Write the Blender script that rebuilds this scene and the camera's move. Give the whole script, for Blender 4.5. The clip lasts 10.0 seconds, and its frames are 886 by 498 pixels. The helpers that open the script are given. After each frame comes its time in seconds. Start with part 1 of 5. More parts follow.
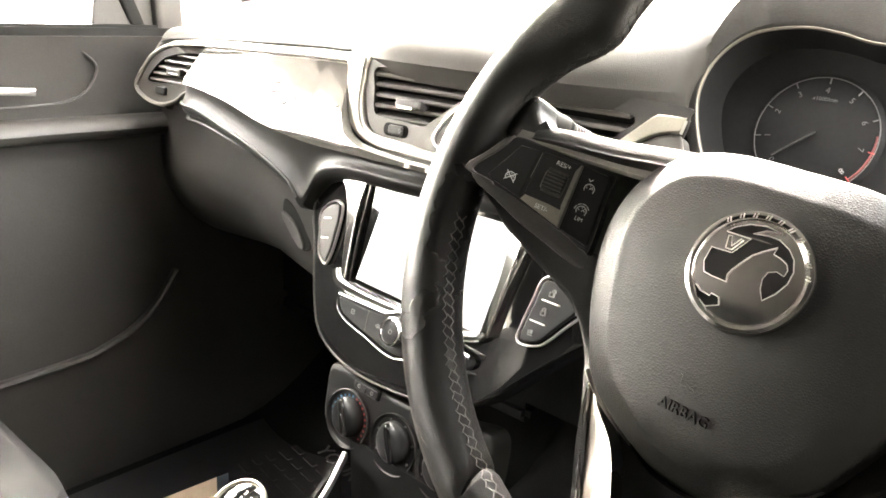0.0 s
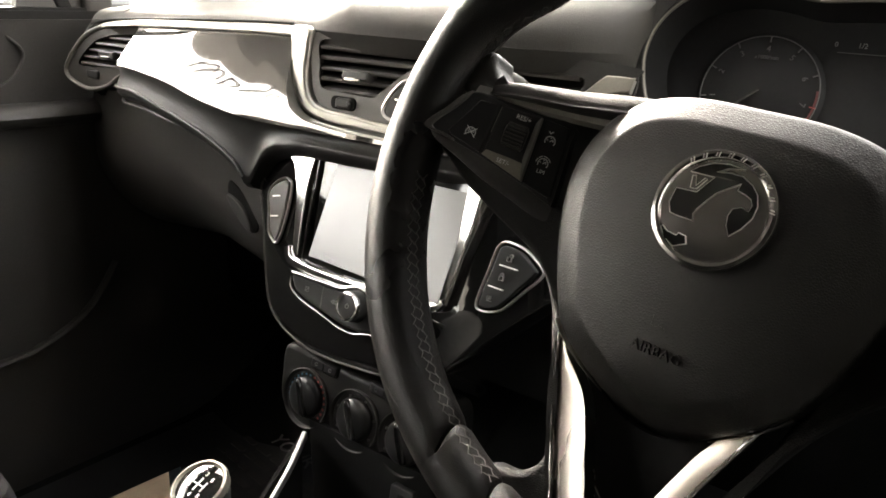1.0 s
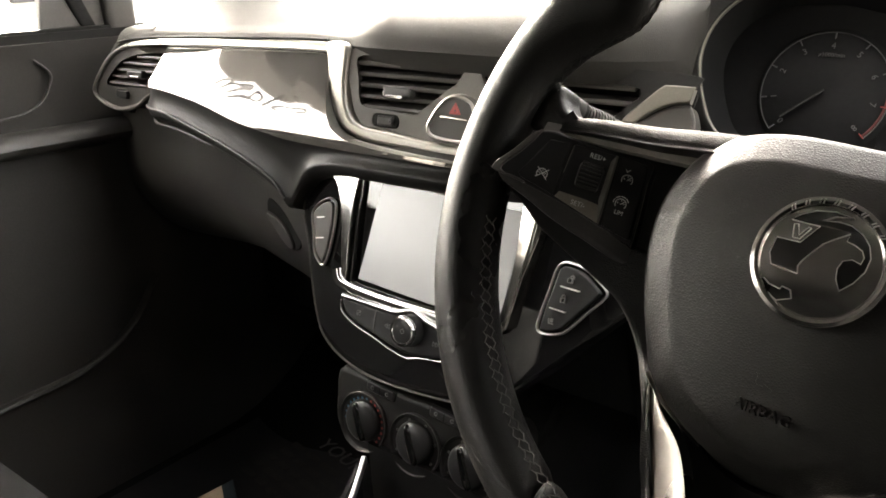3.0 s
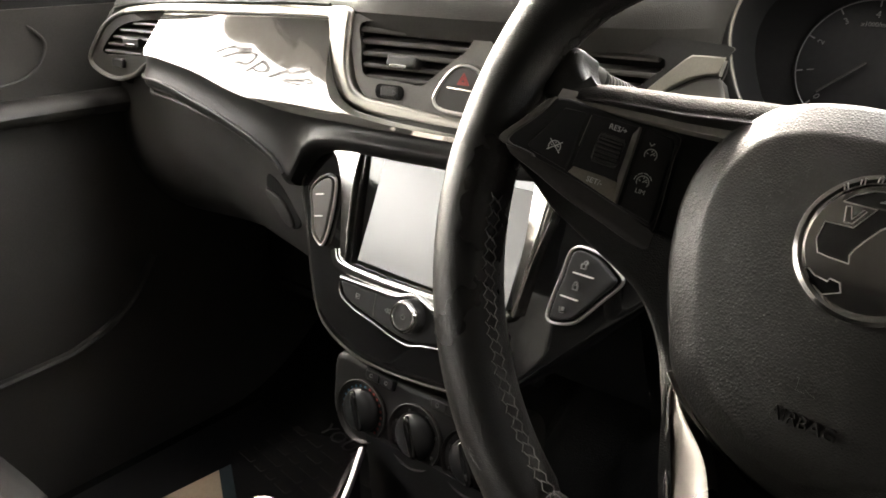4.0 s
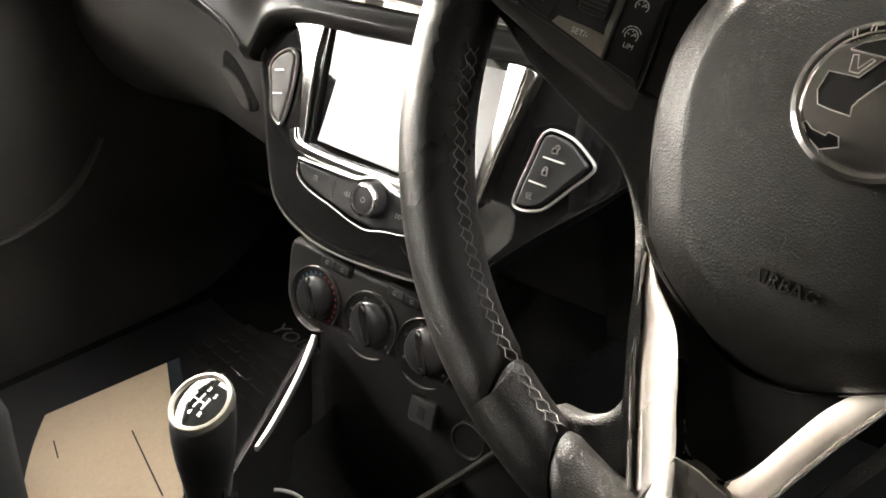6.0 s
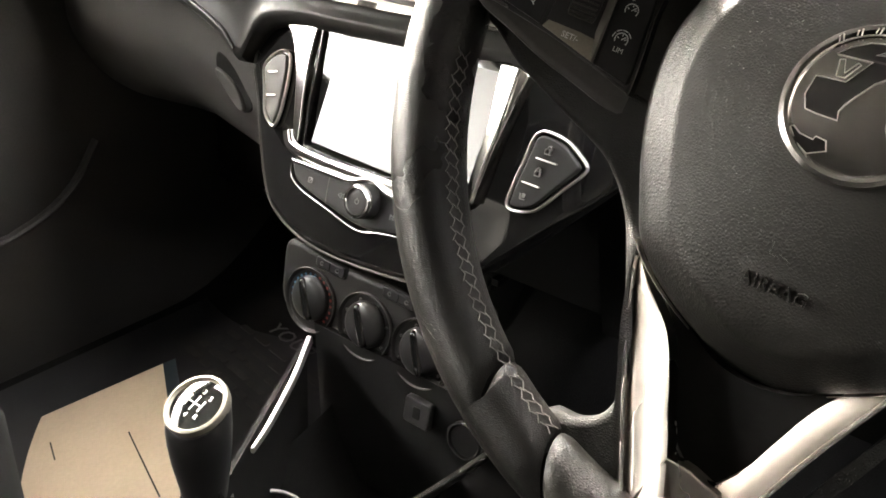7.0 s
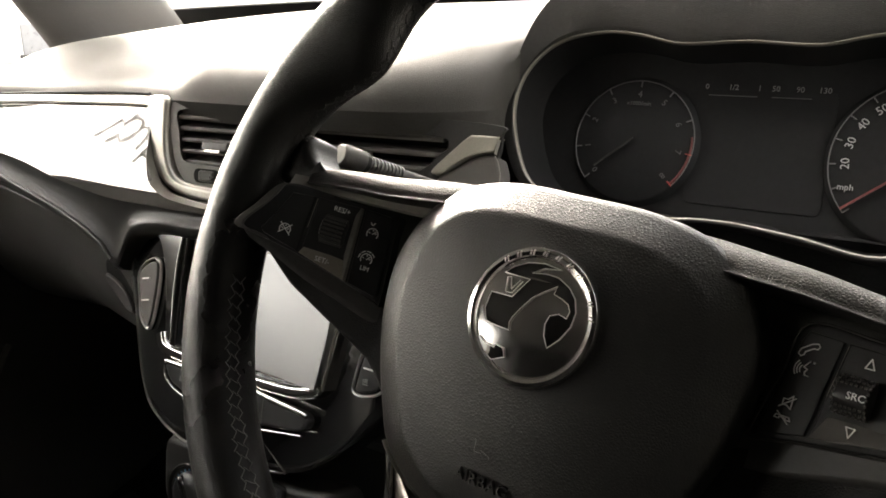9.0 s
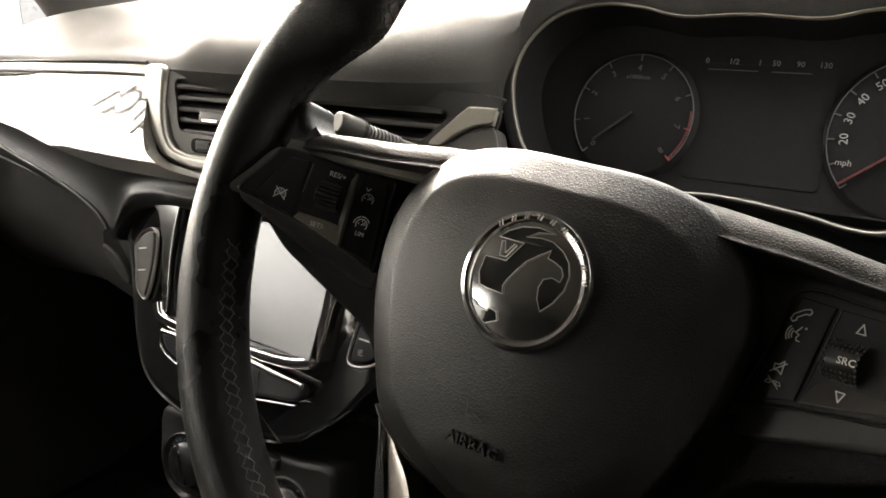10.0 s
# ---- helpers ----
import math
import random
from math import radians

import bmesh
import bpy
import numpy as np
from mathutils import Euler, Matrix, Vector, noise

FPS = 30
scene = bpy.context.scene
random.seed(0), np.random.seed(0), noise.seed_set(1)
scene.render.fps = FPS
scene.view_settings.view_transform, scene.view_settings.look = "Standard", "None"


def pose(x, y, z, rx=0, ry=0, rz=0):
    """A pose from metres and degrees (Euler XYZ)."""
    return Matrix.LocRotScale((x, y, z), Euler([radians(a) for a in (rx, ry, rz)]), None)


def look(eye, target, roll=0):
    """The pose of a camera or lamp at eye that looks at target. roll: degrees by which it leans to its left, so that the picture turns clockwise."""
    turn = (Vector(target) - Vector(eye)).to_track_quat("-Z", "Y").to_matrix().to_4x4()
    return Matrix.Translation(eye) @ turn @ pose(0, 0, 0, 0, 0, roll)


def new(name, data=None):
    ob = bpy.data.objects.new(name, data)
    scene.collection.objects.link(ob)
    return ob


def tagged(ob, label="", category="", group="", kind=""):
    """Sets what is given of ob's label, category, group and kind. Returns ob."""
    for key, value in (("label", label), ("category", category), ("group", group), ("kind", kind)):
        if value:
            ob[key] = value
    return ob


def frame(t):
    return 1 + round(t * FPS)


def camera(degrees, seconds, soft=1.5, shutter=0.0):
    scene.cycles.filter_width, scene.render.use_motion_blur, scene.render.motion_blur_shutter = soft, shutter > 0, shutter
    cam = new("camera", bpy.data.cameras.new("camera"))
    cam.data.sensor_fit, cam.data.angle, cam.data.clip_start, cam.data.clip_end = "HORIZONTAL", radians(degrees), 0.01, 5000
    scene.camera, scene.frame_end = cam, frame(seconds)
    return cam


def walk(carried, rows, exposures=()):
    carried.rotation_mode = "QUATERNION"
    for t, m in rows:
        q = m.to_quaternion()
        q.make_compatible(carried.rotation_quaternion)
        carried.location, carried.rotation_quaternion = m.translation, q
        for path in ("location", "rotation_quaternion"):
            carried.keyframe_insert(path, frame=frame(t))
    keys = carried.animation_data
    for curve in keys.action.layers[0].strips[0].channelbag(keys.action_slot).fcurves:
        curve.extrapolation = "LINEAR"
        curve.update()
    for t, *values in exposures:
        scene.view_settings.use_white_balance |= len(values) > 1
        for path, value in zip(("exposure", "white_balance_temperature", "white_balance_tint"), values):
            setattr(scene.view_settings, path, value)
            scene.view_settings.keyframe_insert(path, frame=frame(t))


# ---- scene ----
# camera and walk
cam = camera(58.10, 10.0, soft=1.7)
PATH = [
    (0, (0.1190, -0.3451, 1.0608), (-0.5057, 0.3731, 0.7543), 3.71),
    (0.5, (0.1166, -0.3745, 1.0259), (-0.4942, 0.3696, 0.7556), 5.72),
    (1, (0.1107, -0.3544, 1.0403), (-0.4539, 0.4100, 0.7288), 2.84),
    (1.5, (0.0365, -0.3372, 1.0648), (-0.4323, 0.4793, 0.7277), -0.77),
    (2, (0.0642, -0.3783, 1.0814), (-0.3833, 0.4559, 0.7594), -1.19),
    (2.5, (0.0752, -0.3642, 1.0671), (-0.4515, 0.4216, 0.7429), -1.49),
    (2.7, (0.0746, -0.3582, 1.0779), (-0.4806, 0.4043, 0.7456), -1.20),
    (3.8, (0.0463, -0.3132, 1.0559), (-0.5470, 0.4064, 0.6951), -0.26),
    (4, (0.0475, -0.3096, 1.0574), (-0.5379, 0.4136, 0.6909), 0.01),
    (4.5, (0.0470, -0.3104, 1.0560), (-0.5243, 0.4163, 0.6744), 0.76),
    (5, (0.0397, -0.3115, 1.0272), (-0.5107, 0.4167, 0.6188), 3.18),
    (5.5, (0.0379, -0.3045, 1.0175), (-0.4844, 0.4251, 0.5760), 4.38),
    (7, (0.0397, -0.3023, 1.0224), (-0.4727, 0.4259, 0.5674), 3.98),
    (7.5, (0.0478, -0.3020, 1.0262), (-0.4661, 0.4415, 0.5983), 4.41),
    (7.7, (0.0910, -0.3090, 1.0570), (-0.4270, 0.4535, 0.6690), 4.90),
    (7.9, (0.1340, -0.2960, 1.0645), (-0.4010, 0.4750, 0.7190), 3.60),
    (8, (0.1356, -0.2859, 1.0719), (-0.3981, 0.4878, 0.7305), 2.39),
    (8.5, (0.1355, -0.2667, 1.0783), (-0.4025, 0.5249, 0.7886), -1.25),
    (9, (0.1355, -0.2663, 1.0661), (-0.3963, 0.5321, 0.7837), -0.73),
    (9.5, (0.1345, -0.2663, 1.0613), (-0.3900, 0.5325, 0.7669), -0.22),
    (10, (0.1381, -0.2667, 1.0587), (-0.3893, 0.5267, 0.7546), 0.02),
]
BASE, KELVIN = 4.63, 7300
EXPOSURES = [(t, BASE + e, KELVIN, 10) for t, e in ((0.0, 2.0), (0.25, 1.2), (0.5, 0.35), (1.0, 0.1), (2.5, 0.15), (4.0, 0.25), (4.6, 0.3), (5.5, 1.0), (7.0, 1.35), (7.5, 1.72), (7.9, 1.62), (8.1, 1.25), (8.6, 0.15), (9.2, -0.2), (10.0, -0.18))]
walk(cam, [(t, look(eye, target, roll)) for t, eye, target, roll in PATH], EXPOSURES)

# ---- daylight ----
SUN_ELEVATION, SUN_AZIMUTH = 23.0, 63.0  # degrees; azimuth from straight ahead, to the left
world = bpy.data.worlds.new("sky")
scene.world = world
world.use_nodes = True
wn = world.node_tree
sky = wn.nodes.new("ShaderNodeTexSky")
sky.sky_type = "NISHITA"
sky.sun_disc = False
sky.sun_elevation = radians(SUN_ELEVATION)
sky.sun_rotation = radians(-SUN_AZIMUTH)
sky.dust_density = 6.0
sky.air_density = 1.0
soft_sky = wn.nodes.new("ShaderNodeHueSaturation")
soft_sky.inputs["Saturation"].default_value = 0.25
wn.links.new(sky.outputs[0], soft_sky.inputs["Color"])
wn.links.new(soft_sky.outputs[0], wn.nodes["Background"].inputs[0])
wn.nodes["Background"].inputs[1].default_value = 0.15
sun_data = bpy.data.lights.new("sun", "SUN")
sun_data.energy = 0.5
sun_data.angle = radians(20)
sun_data.color = (1.0, 0.96, 0.9)
sun = new("sun", sun_data)
az, el = radians(SUN_AZIMUTH), radians(SUN_ELEVATION)
sun.matrix_world = look((0, 0, 5), Vector((0, 0, 5)) - Vector((-math.sin(az) * math.cos(el), math.cos(az) * math.cos(el), math.sin(el))))


# ---- materials ----
def material(name, colour, rough=0.5, metal=0.0, grain=0.0, scale=400.0, vary=0.15, coat=0.0, spec=0.5, cells=False, wear=0.12, blotch=9.0):
    """A surface with grain relief, a fine and a broad variation of colour and gloss."""
    mat = bpy.data.materials.new(name)
    mat.use_nodes = True
    nt = mat.node_tree
    nodes, links = nt.nodes, nt.links
    bsdf = nodes["Principled BSDF"]
    bsdf.inputs["Metallic"].default_value = metal
    bsdf.inputs["Specular IOR Level"].default_value = spec
    bsdf.inputs["Coat Weight"].default_value = coat
    bsdf.inputs["Coat Roughness"].default_value = 0.03
    tc = nodes.new("ShaderNodeTexCoord")
    broad = nodes.new("ShaderNodeTexNoise")
    broad.inputs["Scale"].default_value = blotch
    broad.inputs["Detail"].default_value = 5
    links.new(tc.outputs["Object"], broad.inputs["Vector"])
    fine = nodes.new("ShaderNodeTexNoise")
    fine.inputs["Scale"].default_value = scale * 0.6
    fine.inputs["Detail"].default_value = 3
    links.new(tc.outputs["Object"], fine.inputs["Vector"])
    mix = nodes.new("ShaderNodeMath")
    mix.operation = "MULTIPLY_ADD"
    mix.inputs[1].default_value = 0.45
    links.new(fine.outputs["Fac"], mix.inputs[0])
    half = nodes.new("ShaderNodeMath")
    half.operation = "MULTIPLY"
    half.inputs[1].default_value = 0.55
    links.new(broad.outputs["Fac"], half.inputs[0])
    links.new(half.outputs[0], mix.inputs[2])
    ramp = nodes.new("ShaderNodeValToRGB")
    lo = [c * (1 - vary) for c in colour]
    hi = [min(1.0, c * (1 + vary)) for c in colour]
    ramp.color_ramp.elements[0].position, ramp.color_ramp.elements[0].color = 0.35, (*lo, 1)
    ramp.color_ramp.elements[1].position, ramp.color_ramp.elements[1].color = 0.65, (*hi, 1)
    links.new(mix.outputs[0], ramp.inputs[0])
    links.new(ramp.outputs[0], bsdf.inputs["Base Color"])
    gloss = nodes.new("ShaderNodeMapRange")
    gloss.inputs["From Min"].default_value, gloss.inputs["From Max"].default_value = 0.3, 0.7
    gloss.inputs["To Min"].default_value = max(0.02, rough * (1 - wear))
    gloss.inputs["To Max"].default_value = min(1.0, rough * (1 + wear))
    links.new(broad.outputs["Fac"], gloss.inputs["Value"])
    links.new(gloss.outputs[0], bsdf.inputs["Roughness"])
    if grain:
        bump = nodes.new("ShaderNodeBump")
        bump.inputs["Strength"].default_value = min(1.0, grain)
        bump.inputs["Distance"].default_value = 0.0006
        if cells:
            vor = nodes.new("ShaderNodeTexVoronoi")
            vor.feature = "DISTANCE_TO_EDGE"
            vor.inputs["Scale"].default_value = scale
            vor.inputs["Randomness"].default_value = 0.9
            links.new(tc.outputs["Object"], vor.inputs["Vector"])
            plateau = nodes.new("ShaderNodeMapRange")
            plateau.interpolation_type = "SMOOTHSTEP"
            plateau.inputs["From Min"].default_value, plateau.inputs["From Max"].default_value = 0.0, 0.34
            links.new(vor.outputs["Distance"], plateau.inputs["Value"])
            links.new(plateau.outputs[0], bump.inputs["Height"])
            bump.inputs["Distance"].default_value = 0.00034
        else:
            links.new(fine.outputs["Fac"], bump.inputs["Height"])
        links.new(bump.outputs[0], bsdf.inputs["Normal"])
    return mat


def glass(name, rough=0.0, tint=(1, 1, 1), ior=1.45):
    mat = bpy.data.materials.new(name)
    mat.use_nodes = True
    b = mat.node_tree.nodes["Principled BSDF"]
    b.inputs["Base Color"].default_value = (*tint, 1)
    b.inputs["Transmission Weight"].default_value = 1.0
    b.inputs["Roughness"].default_value = rough
    b.inputs["IOR"].default_value = ior
    return mat


LEATHER = material("black_leather", (0.0068, 0.0065, 0.0062), 0.31, grain=0.35, scale=1100, cells=True, vary=0.25, wear=0.25, spec=0.36)
PAD = material("grained_black_plastic", (0.0085, 0.0082, 0.0075), 0.38, grain=0.33, scale=760, cells=True, vary=0.2, spec=0.48)
SOFTGRAIN = material("matt_grained_black_plastic", (0.0085, 0.0082, 0.0077), 0.55, grain=0.5, scale=820, cells=True, vary=0.2, spec=0.22)
SPOKE = material("smooth_black_plastic", (0.034, 0.0325, 0.031), 0.38, grain=0.12, scale=900, vary=0.2)
SOFT = material("grey_soft_dash_plastic", (0.034, 0.0323, 0.0295), 0.66, grain=0.35, scale=900, cells=True, vary=0.15, spec=0.20)
GLOVE = material("dark_grey_lid_plastic", (0.038, 0.0365, 0.0345), 0.5, grain=0.35, scale=800, vary=0.2)
DARK = material("dark_dash_plastic", (0.018, 0.0172, 0.0164), 0.52, grain=0.35, scale=800, vary=0.2)
HOOD = material("black_hood_plastic", (0.026, 0.025, 0.024), 0.55, grain=0.35, scale=900, cells=True, vary=0.2, spec=0.25)
KNEE = material("black_satin_dash_plastic", (0.012, 0.0116, 0.011), 0.44, grain=0.2, scale=900, vary=0.2, spec=0.25)
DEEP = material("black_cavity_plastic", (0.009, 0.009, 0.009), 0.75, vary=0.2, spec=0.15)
PIANO = material("piano_black_gloss", (0.006, 0.006, 0.006), 0.05, coat=1.0, vary=0.2, wear=0.3)
DECOR = material("pearl_grey_gloss_trim", (0.22, 0.208, 0.193), 0.045, metal=0.8, coat=1.0, vary=0.06, wear=0.3)
PALE = material("pale_grey_printing", (0.30, 0.30, 0.295), 0.5, vary=0.05)
SATIN = material("champagne_satin_metal", (0.42, 0.405, 0.365), 0.36, metal=0.85, grain=0.1, scale=1500, vary=0.1)
CHROME = material("polished_chrome", (0.72, 0.71, 0.69), 0.08, metal=1.0, vary=0.06, wear=0.4)
DARKCHROME = material("mirror_chrome", (0.58, 0.57, 0.56), 0.13, metal=1.0, vary=0.06, wear=0.3)
BRUSHED = material("satin_chrome", (0.78, 0.76, 0.73), 0.38, metal=1.0, vary=0.06, wear=0.3)
# neutral silver, with a warm reflection from the cabin tinted into its colour
BLADE = material("silver_warm_reflection_tint", (0.48, 0.442, 0.40), 0.33, metal=1.0, vary=0.06, wear=0.3)
SCREEN = material("dark_screen_glass", (0.030, 0.029, 0.028), 0.34, coat=0.15, vary=0.05, wear=0.04, spec=1.0)
SCREEN.node_tree.nodes["Principled BSDF"].inputs["Coat Roughness"].default_value = 0.2
SCREEN.node_tree.nodes["Principled BSDF"].inputs["IOR"].default_value = 1.75
BUTTON = material("dark_grey_button", (0.018, 0.018, 0.0184), 0.42, grain=0.1, scale=1200, spec=0.25)
KEYBLACK = material("satin_black_key", (0.012, 0.012, 0.0122), 0.34, grain=0.06, scale=1300, spec=0.35)
PRINT = material("white_printing", (0.75, 0.75, 0.74), 0.5, vary=0.05)
DIMKEY = material("soft_grey_printing", (0.16, 0.16, 0.157), 0.5, vary=0.05)
DIM = material("grey_printing", (0.075, 0.075, 0.075), 0.5, vary=0.05)
NEEDLERED = material("dark_red_needle", (0.09, 0.016, 0.016), 0.5, vary=0.1)
RED = material("red_printing", (0.28, 0.035, 0.03), 0.45, vary=0.1)
BLUE = material("blue_printing", (0.06, 0.17, 0.29), 0.45, vary=0.1)
THREAD = material("grey_thread", (0.21, 0.205, 0.195), 0.7, vary=0.2)
DIAL = material("black_dial_face", (0.009, 0.009, 0.0095), 0.6, vary=0.2, spec=0.15)
CARPET = material("black_carpet", (0.010, 0.010, 0.010), 0.95, grain=1.0, scale=900, vary=0.5, spec=0.1)
CARD = material("cream_card", (0.62, 0.50, 0.36), 0.75, grain=0.1, scale=300, vary=0.06)
CARDBLUE = material("dark_blue_card", (0.012, 0.024, 0.034), 0.6, vary=0.2)
WORDGREY = material("faded_mat_printing", (0.022, 0.0195, 0.0195), 0.7, vary=0.3)
MATPAPER = material("black_protective_mat", (0.012, 0.012, 0.014), 0.7, vary=0.2)
FABRIC = material("black_seat_fabric", (0.009, 0.009, 0.0095), 0.9, grain=0.8, scale=1500, vary=0.3)
LINING = material("grey_headliner", (0.10, 0.097, 0.092), 0.95, grain=0.5, scale=1200, vary=0.1)
PILLAR = material("grey_pillar_trim", (0.052, 0.050, 0.048), 0.75, grain=0.3, scale=900, vary=0.1)
DOORTRIM = material("dark_door_trim", (0.042, 0.040, 0.0375), 0.55, grain=0.4, scale=700, cells=True, vary=0.2)
HAZGREY = material("dark_warm_button", (0.032, 0.030, 0.0275), 0.40, grain=0.1, scale=1100, vary=0.12)
KEYGREY = material("dark_taupe_key_plastic", (0.055, 0.052, 0.048), 0.35, grain=0.1, scale=1100, vary=0.12)
SLAT = material("grey_vent_slat", (0.075, 0.072, 0.067), 0.38, grain=0.1, scale=900, vary=0.12)
VENTGREY = material("taupe_vent_plastic", (0.125, 0.119, 0.108), 0.45, grain=0.15, scale=900, vary=0.12)
STALKGREY = material("grey_stalk_plastic", (0.030, 0.029, 0.027), 0.60, grain=0.1, scale=900, spec=0.2)
WEDGEGREY = material("champagne_painted_trim", (0.25, 0.236, 0.20), 0.40, metal=0.6, grain=0.08, scale=1400, vary=0.1)
PAVING = material("pale_concrete_paving", (0.36, 0.35, 0.33), 0.9, grain=0.5, scale=60, vary=0.15, blotch=0.7)
FARPANE = material("washed_out_far_glass", (0.16, 0.16, 0.165), 0.3, vary=0.1)
FAR = material("pale_far_wall", (0.5, 0.47, 0.44), 0.9, vary=0.15, blotch=0.4)
GLASS = glass("clear_glass")


# ---- mesh helpers ----
from mathutils import geometry


def part(name, bm, mat, parent=None, label="", smooth=35.0):
    bmesh.ops.recalc_face_normals(bm, faces=bm.faces)
    me = bpy.data.meshes.new(name)
    bm.to_mesh(me)
    bm.free()
    for p in me.polygons:
        p.use_smooth = p.loop_total <= 4
    me.set_sharp_from_angle(angle=radians(smooth))
    me.materials.append(mat)
    ob = new(name, me)
    ob.parent = parent
    if label:
        ob["label"] = label
    return ob


def thing(name, label, category, m=None, group="", kind=""):
    ob = new(name)
    ob.empty_display_size = 0.02
    ob.matrix_world = m if m is not None else Matrix()
    return tagged(ob, label, category, group, kind)


def spline(ctrl, n=8, closed=True):
    """Catmull-Rom through the control points."""
    pts = [Vector(p) for p in ctrl]
    k, out = len(pts), []
    for i in range(k if closed else k - 1):
        if closed:
            a, b, c, d = (pts[(i + j) % k] for j in (-1, 0, 1, 2))
        else:
            a, b, c, d = pts[max(i - 1, 0)], pts[i], pts[i + 1], pts[min(i + 2, k - 1)]
        for s in range(n):
            t = s / n
            out.append(0.5 * ((2 * b) + (c - a) * t + (2 * a - 5 * b + 4 * c - d) * t * t + (3 * b - a - 3 * c + d) * t ** 3))
    if not closed:
        out.append(pts[-1])
    return out


def along(x, table):
    """Smooth value at x of a short table of (x, value), with no overshoot."""
    if x <= table[0][0]:
        return table[0][1]
    if x >= table[-1][0]:
        return table[-1][1]
    k = max(i for i in range(len(table) - 1) if table[i][0] <= x)
    rise = [(b[1] - a[1]) / (b[0] - a[0]) for a, b in zip(table, table[1:])]

    def lean(i):
        if i == 0 or i == len(table) - 1:
            return rise[min(i, len(rise) - 1)]
        a, b = rise[i - 1], rise[i]
        return 0.0 if a * b <= 0 else 2 * a * b / (a + b)

    (x0, v0), (x1, v1) = table[k], table[k + 1]
    h = x1 - x0
    t = (x - x0) / h
    return v0 * (1 + 2 * t) * (1 - t) ** 2 + h * lean(k) * t * (1 - t) ** 2 + v1 * t * t * (3 - 2 * t) + h * lean(k + 1) * t * t * (t - 1)


def inset(loop, d):
    """A closed 2D loop moved inwards by d."""
    n, out = len(loop), []
    area = sum(loop[i].x * loop[(i + 1) % n].y - loop[(i + 1) % n].x * loop[i].y for i in range(n))
    sign = 1 if area > 0 else -1
    for i in range(n):
        t = (loop[(i + 1) % n] - loop[i - 1])
        t = t.normalized() if t.length > 1e-9 else Vector((1, 0))
        out.append(loop[i] + sign * d * Vector((-t.y, t.x)))
    return out


def stack(rings, cap0=True, cap1=True):
    """A skin through closed rings of 3D points."""
    bm = bmesh.new()
    vs = [[bm.verts.new(p) for p in ring] for ring in rings]
    n = len(vs[0])
    for a, b in zip(vs, vs[1:]):
        for i in range(n):
            bm.faces.new((a[i], a[(i + 1) % n], b[(i + 1) % n], b[i]))
    if cap0:
        bm.faces.new(vs[0])
    if cap1:
        bm.faces.new(list(reversed(vs[-1])))
    return bm


def slab(outline, depth, bevel=0.002, m=None, lift=None, steps=3):
    """A plate: its outline in x, y, its face at z = 0, its body behind. lift: height over x, y."""
    loop = [Vector((p[0], p[1])) for p in outline]
    rings = [[Vector((p.x, p.y, -depth)) for p in loop]]
    for s in range(steps + 1):
        a = s / steps * math.pi / 2
        d = bevel * (1 - math.cos(a))
        rings.append([Vector((p.x, p.y, -bevel * (1 - math.sin(a)))) for p in inset(loop, d)])
    rings.append([Vector((p.x, p.y, 0.0)) for p in inset(loop, bevel * 1.08)])
    rings.append([Vector((p.x, p.y, 0.0)) for p in inset(loop, bevel * 1.25)])
    faces = geometry.tessellate_polygon([[Vector((p.x, p.y, 0)) for p in rings[-1]]])
    if lift:
        rings = [[Vector((p.x, p.y, p.z + lift(p.x, p.y))) for p in r] for r in rings]
    bm = stack(rings, True, False)
    bm.verts.ensure_lookup_table()
    base = (len(rings) - 1) * len(loop)
    for f in faces:
        try:
            bm.faces.new([bm.verts[base + k] for k in f])
        except ValueError:
            pass
    if m is not None:
        bm.transform(m)
    return bm


def sweep(path, profile, closed=False, normal=(0, 0, 1), scale=None):
    """A profile of (across, up) points drawn along a path; up stays near normal."""
    path = [Vector(p) for p in path]
    n, rings = len(path), []
    for i, p in enumerate(path):
        a = path[(i - 1) % n] if closed or i else path[0]
        b = path[(i + 1) % n] if closed or i < n - 1 else path[-1]
        t = (b - a).normalized()
        nv = Vector(normal)
        side = t.cross(nv).normalized()
        up = side.cross(t)
        k = scale(i / max(1, n - 1)) if scale else 1.0
        rings.append([p + side * (q[0] * k) + up * (q[1] * k) for q in profile])
    if closed:
        rings.append(rings[0])
        bm = stack(rings, False, False)
        bmesh.ops.remove_doubles(bm, verts=bm.verts, dist=1e-7)
        return bm
    return stack(rings)


def oval(a, b, n=10):
    return [(a * math.cos(2 * math.pi * i / n), b * math.sin(2 * math.pi * i / n)) for i in range(n)]


def box(a, b, c, d=0.002, n=3):
    """A rounded box profile a by b with corner radius d, as (x, y) points."""
    out = []
    for sx, sy, st in ((1, 1, 0), (-1, 1, 90), (-1, -1, 180), (1, -1, 270)):
        for i in range(n + 1):
            w = radians(st + 90 * i / n)
            out.append((sx * (a / 2 - d) + d * math.cos(w) + c[0], sy * (b / 2 - d) + d * math.sin(w) + c[1]))
    return out


def lathe(profile, n=32, m=None):
    """A turned body from (radius, height) points."""
    bm = stack([[Vector((r * math.cos(2 * math.pi * i / n), r * math.sin(2 * math.pi * i / n), h)) for i in range(n)] for r, h in profile])
    if m is not None:
        bm.transform(m)
    return bm


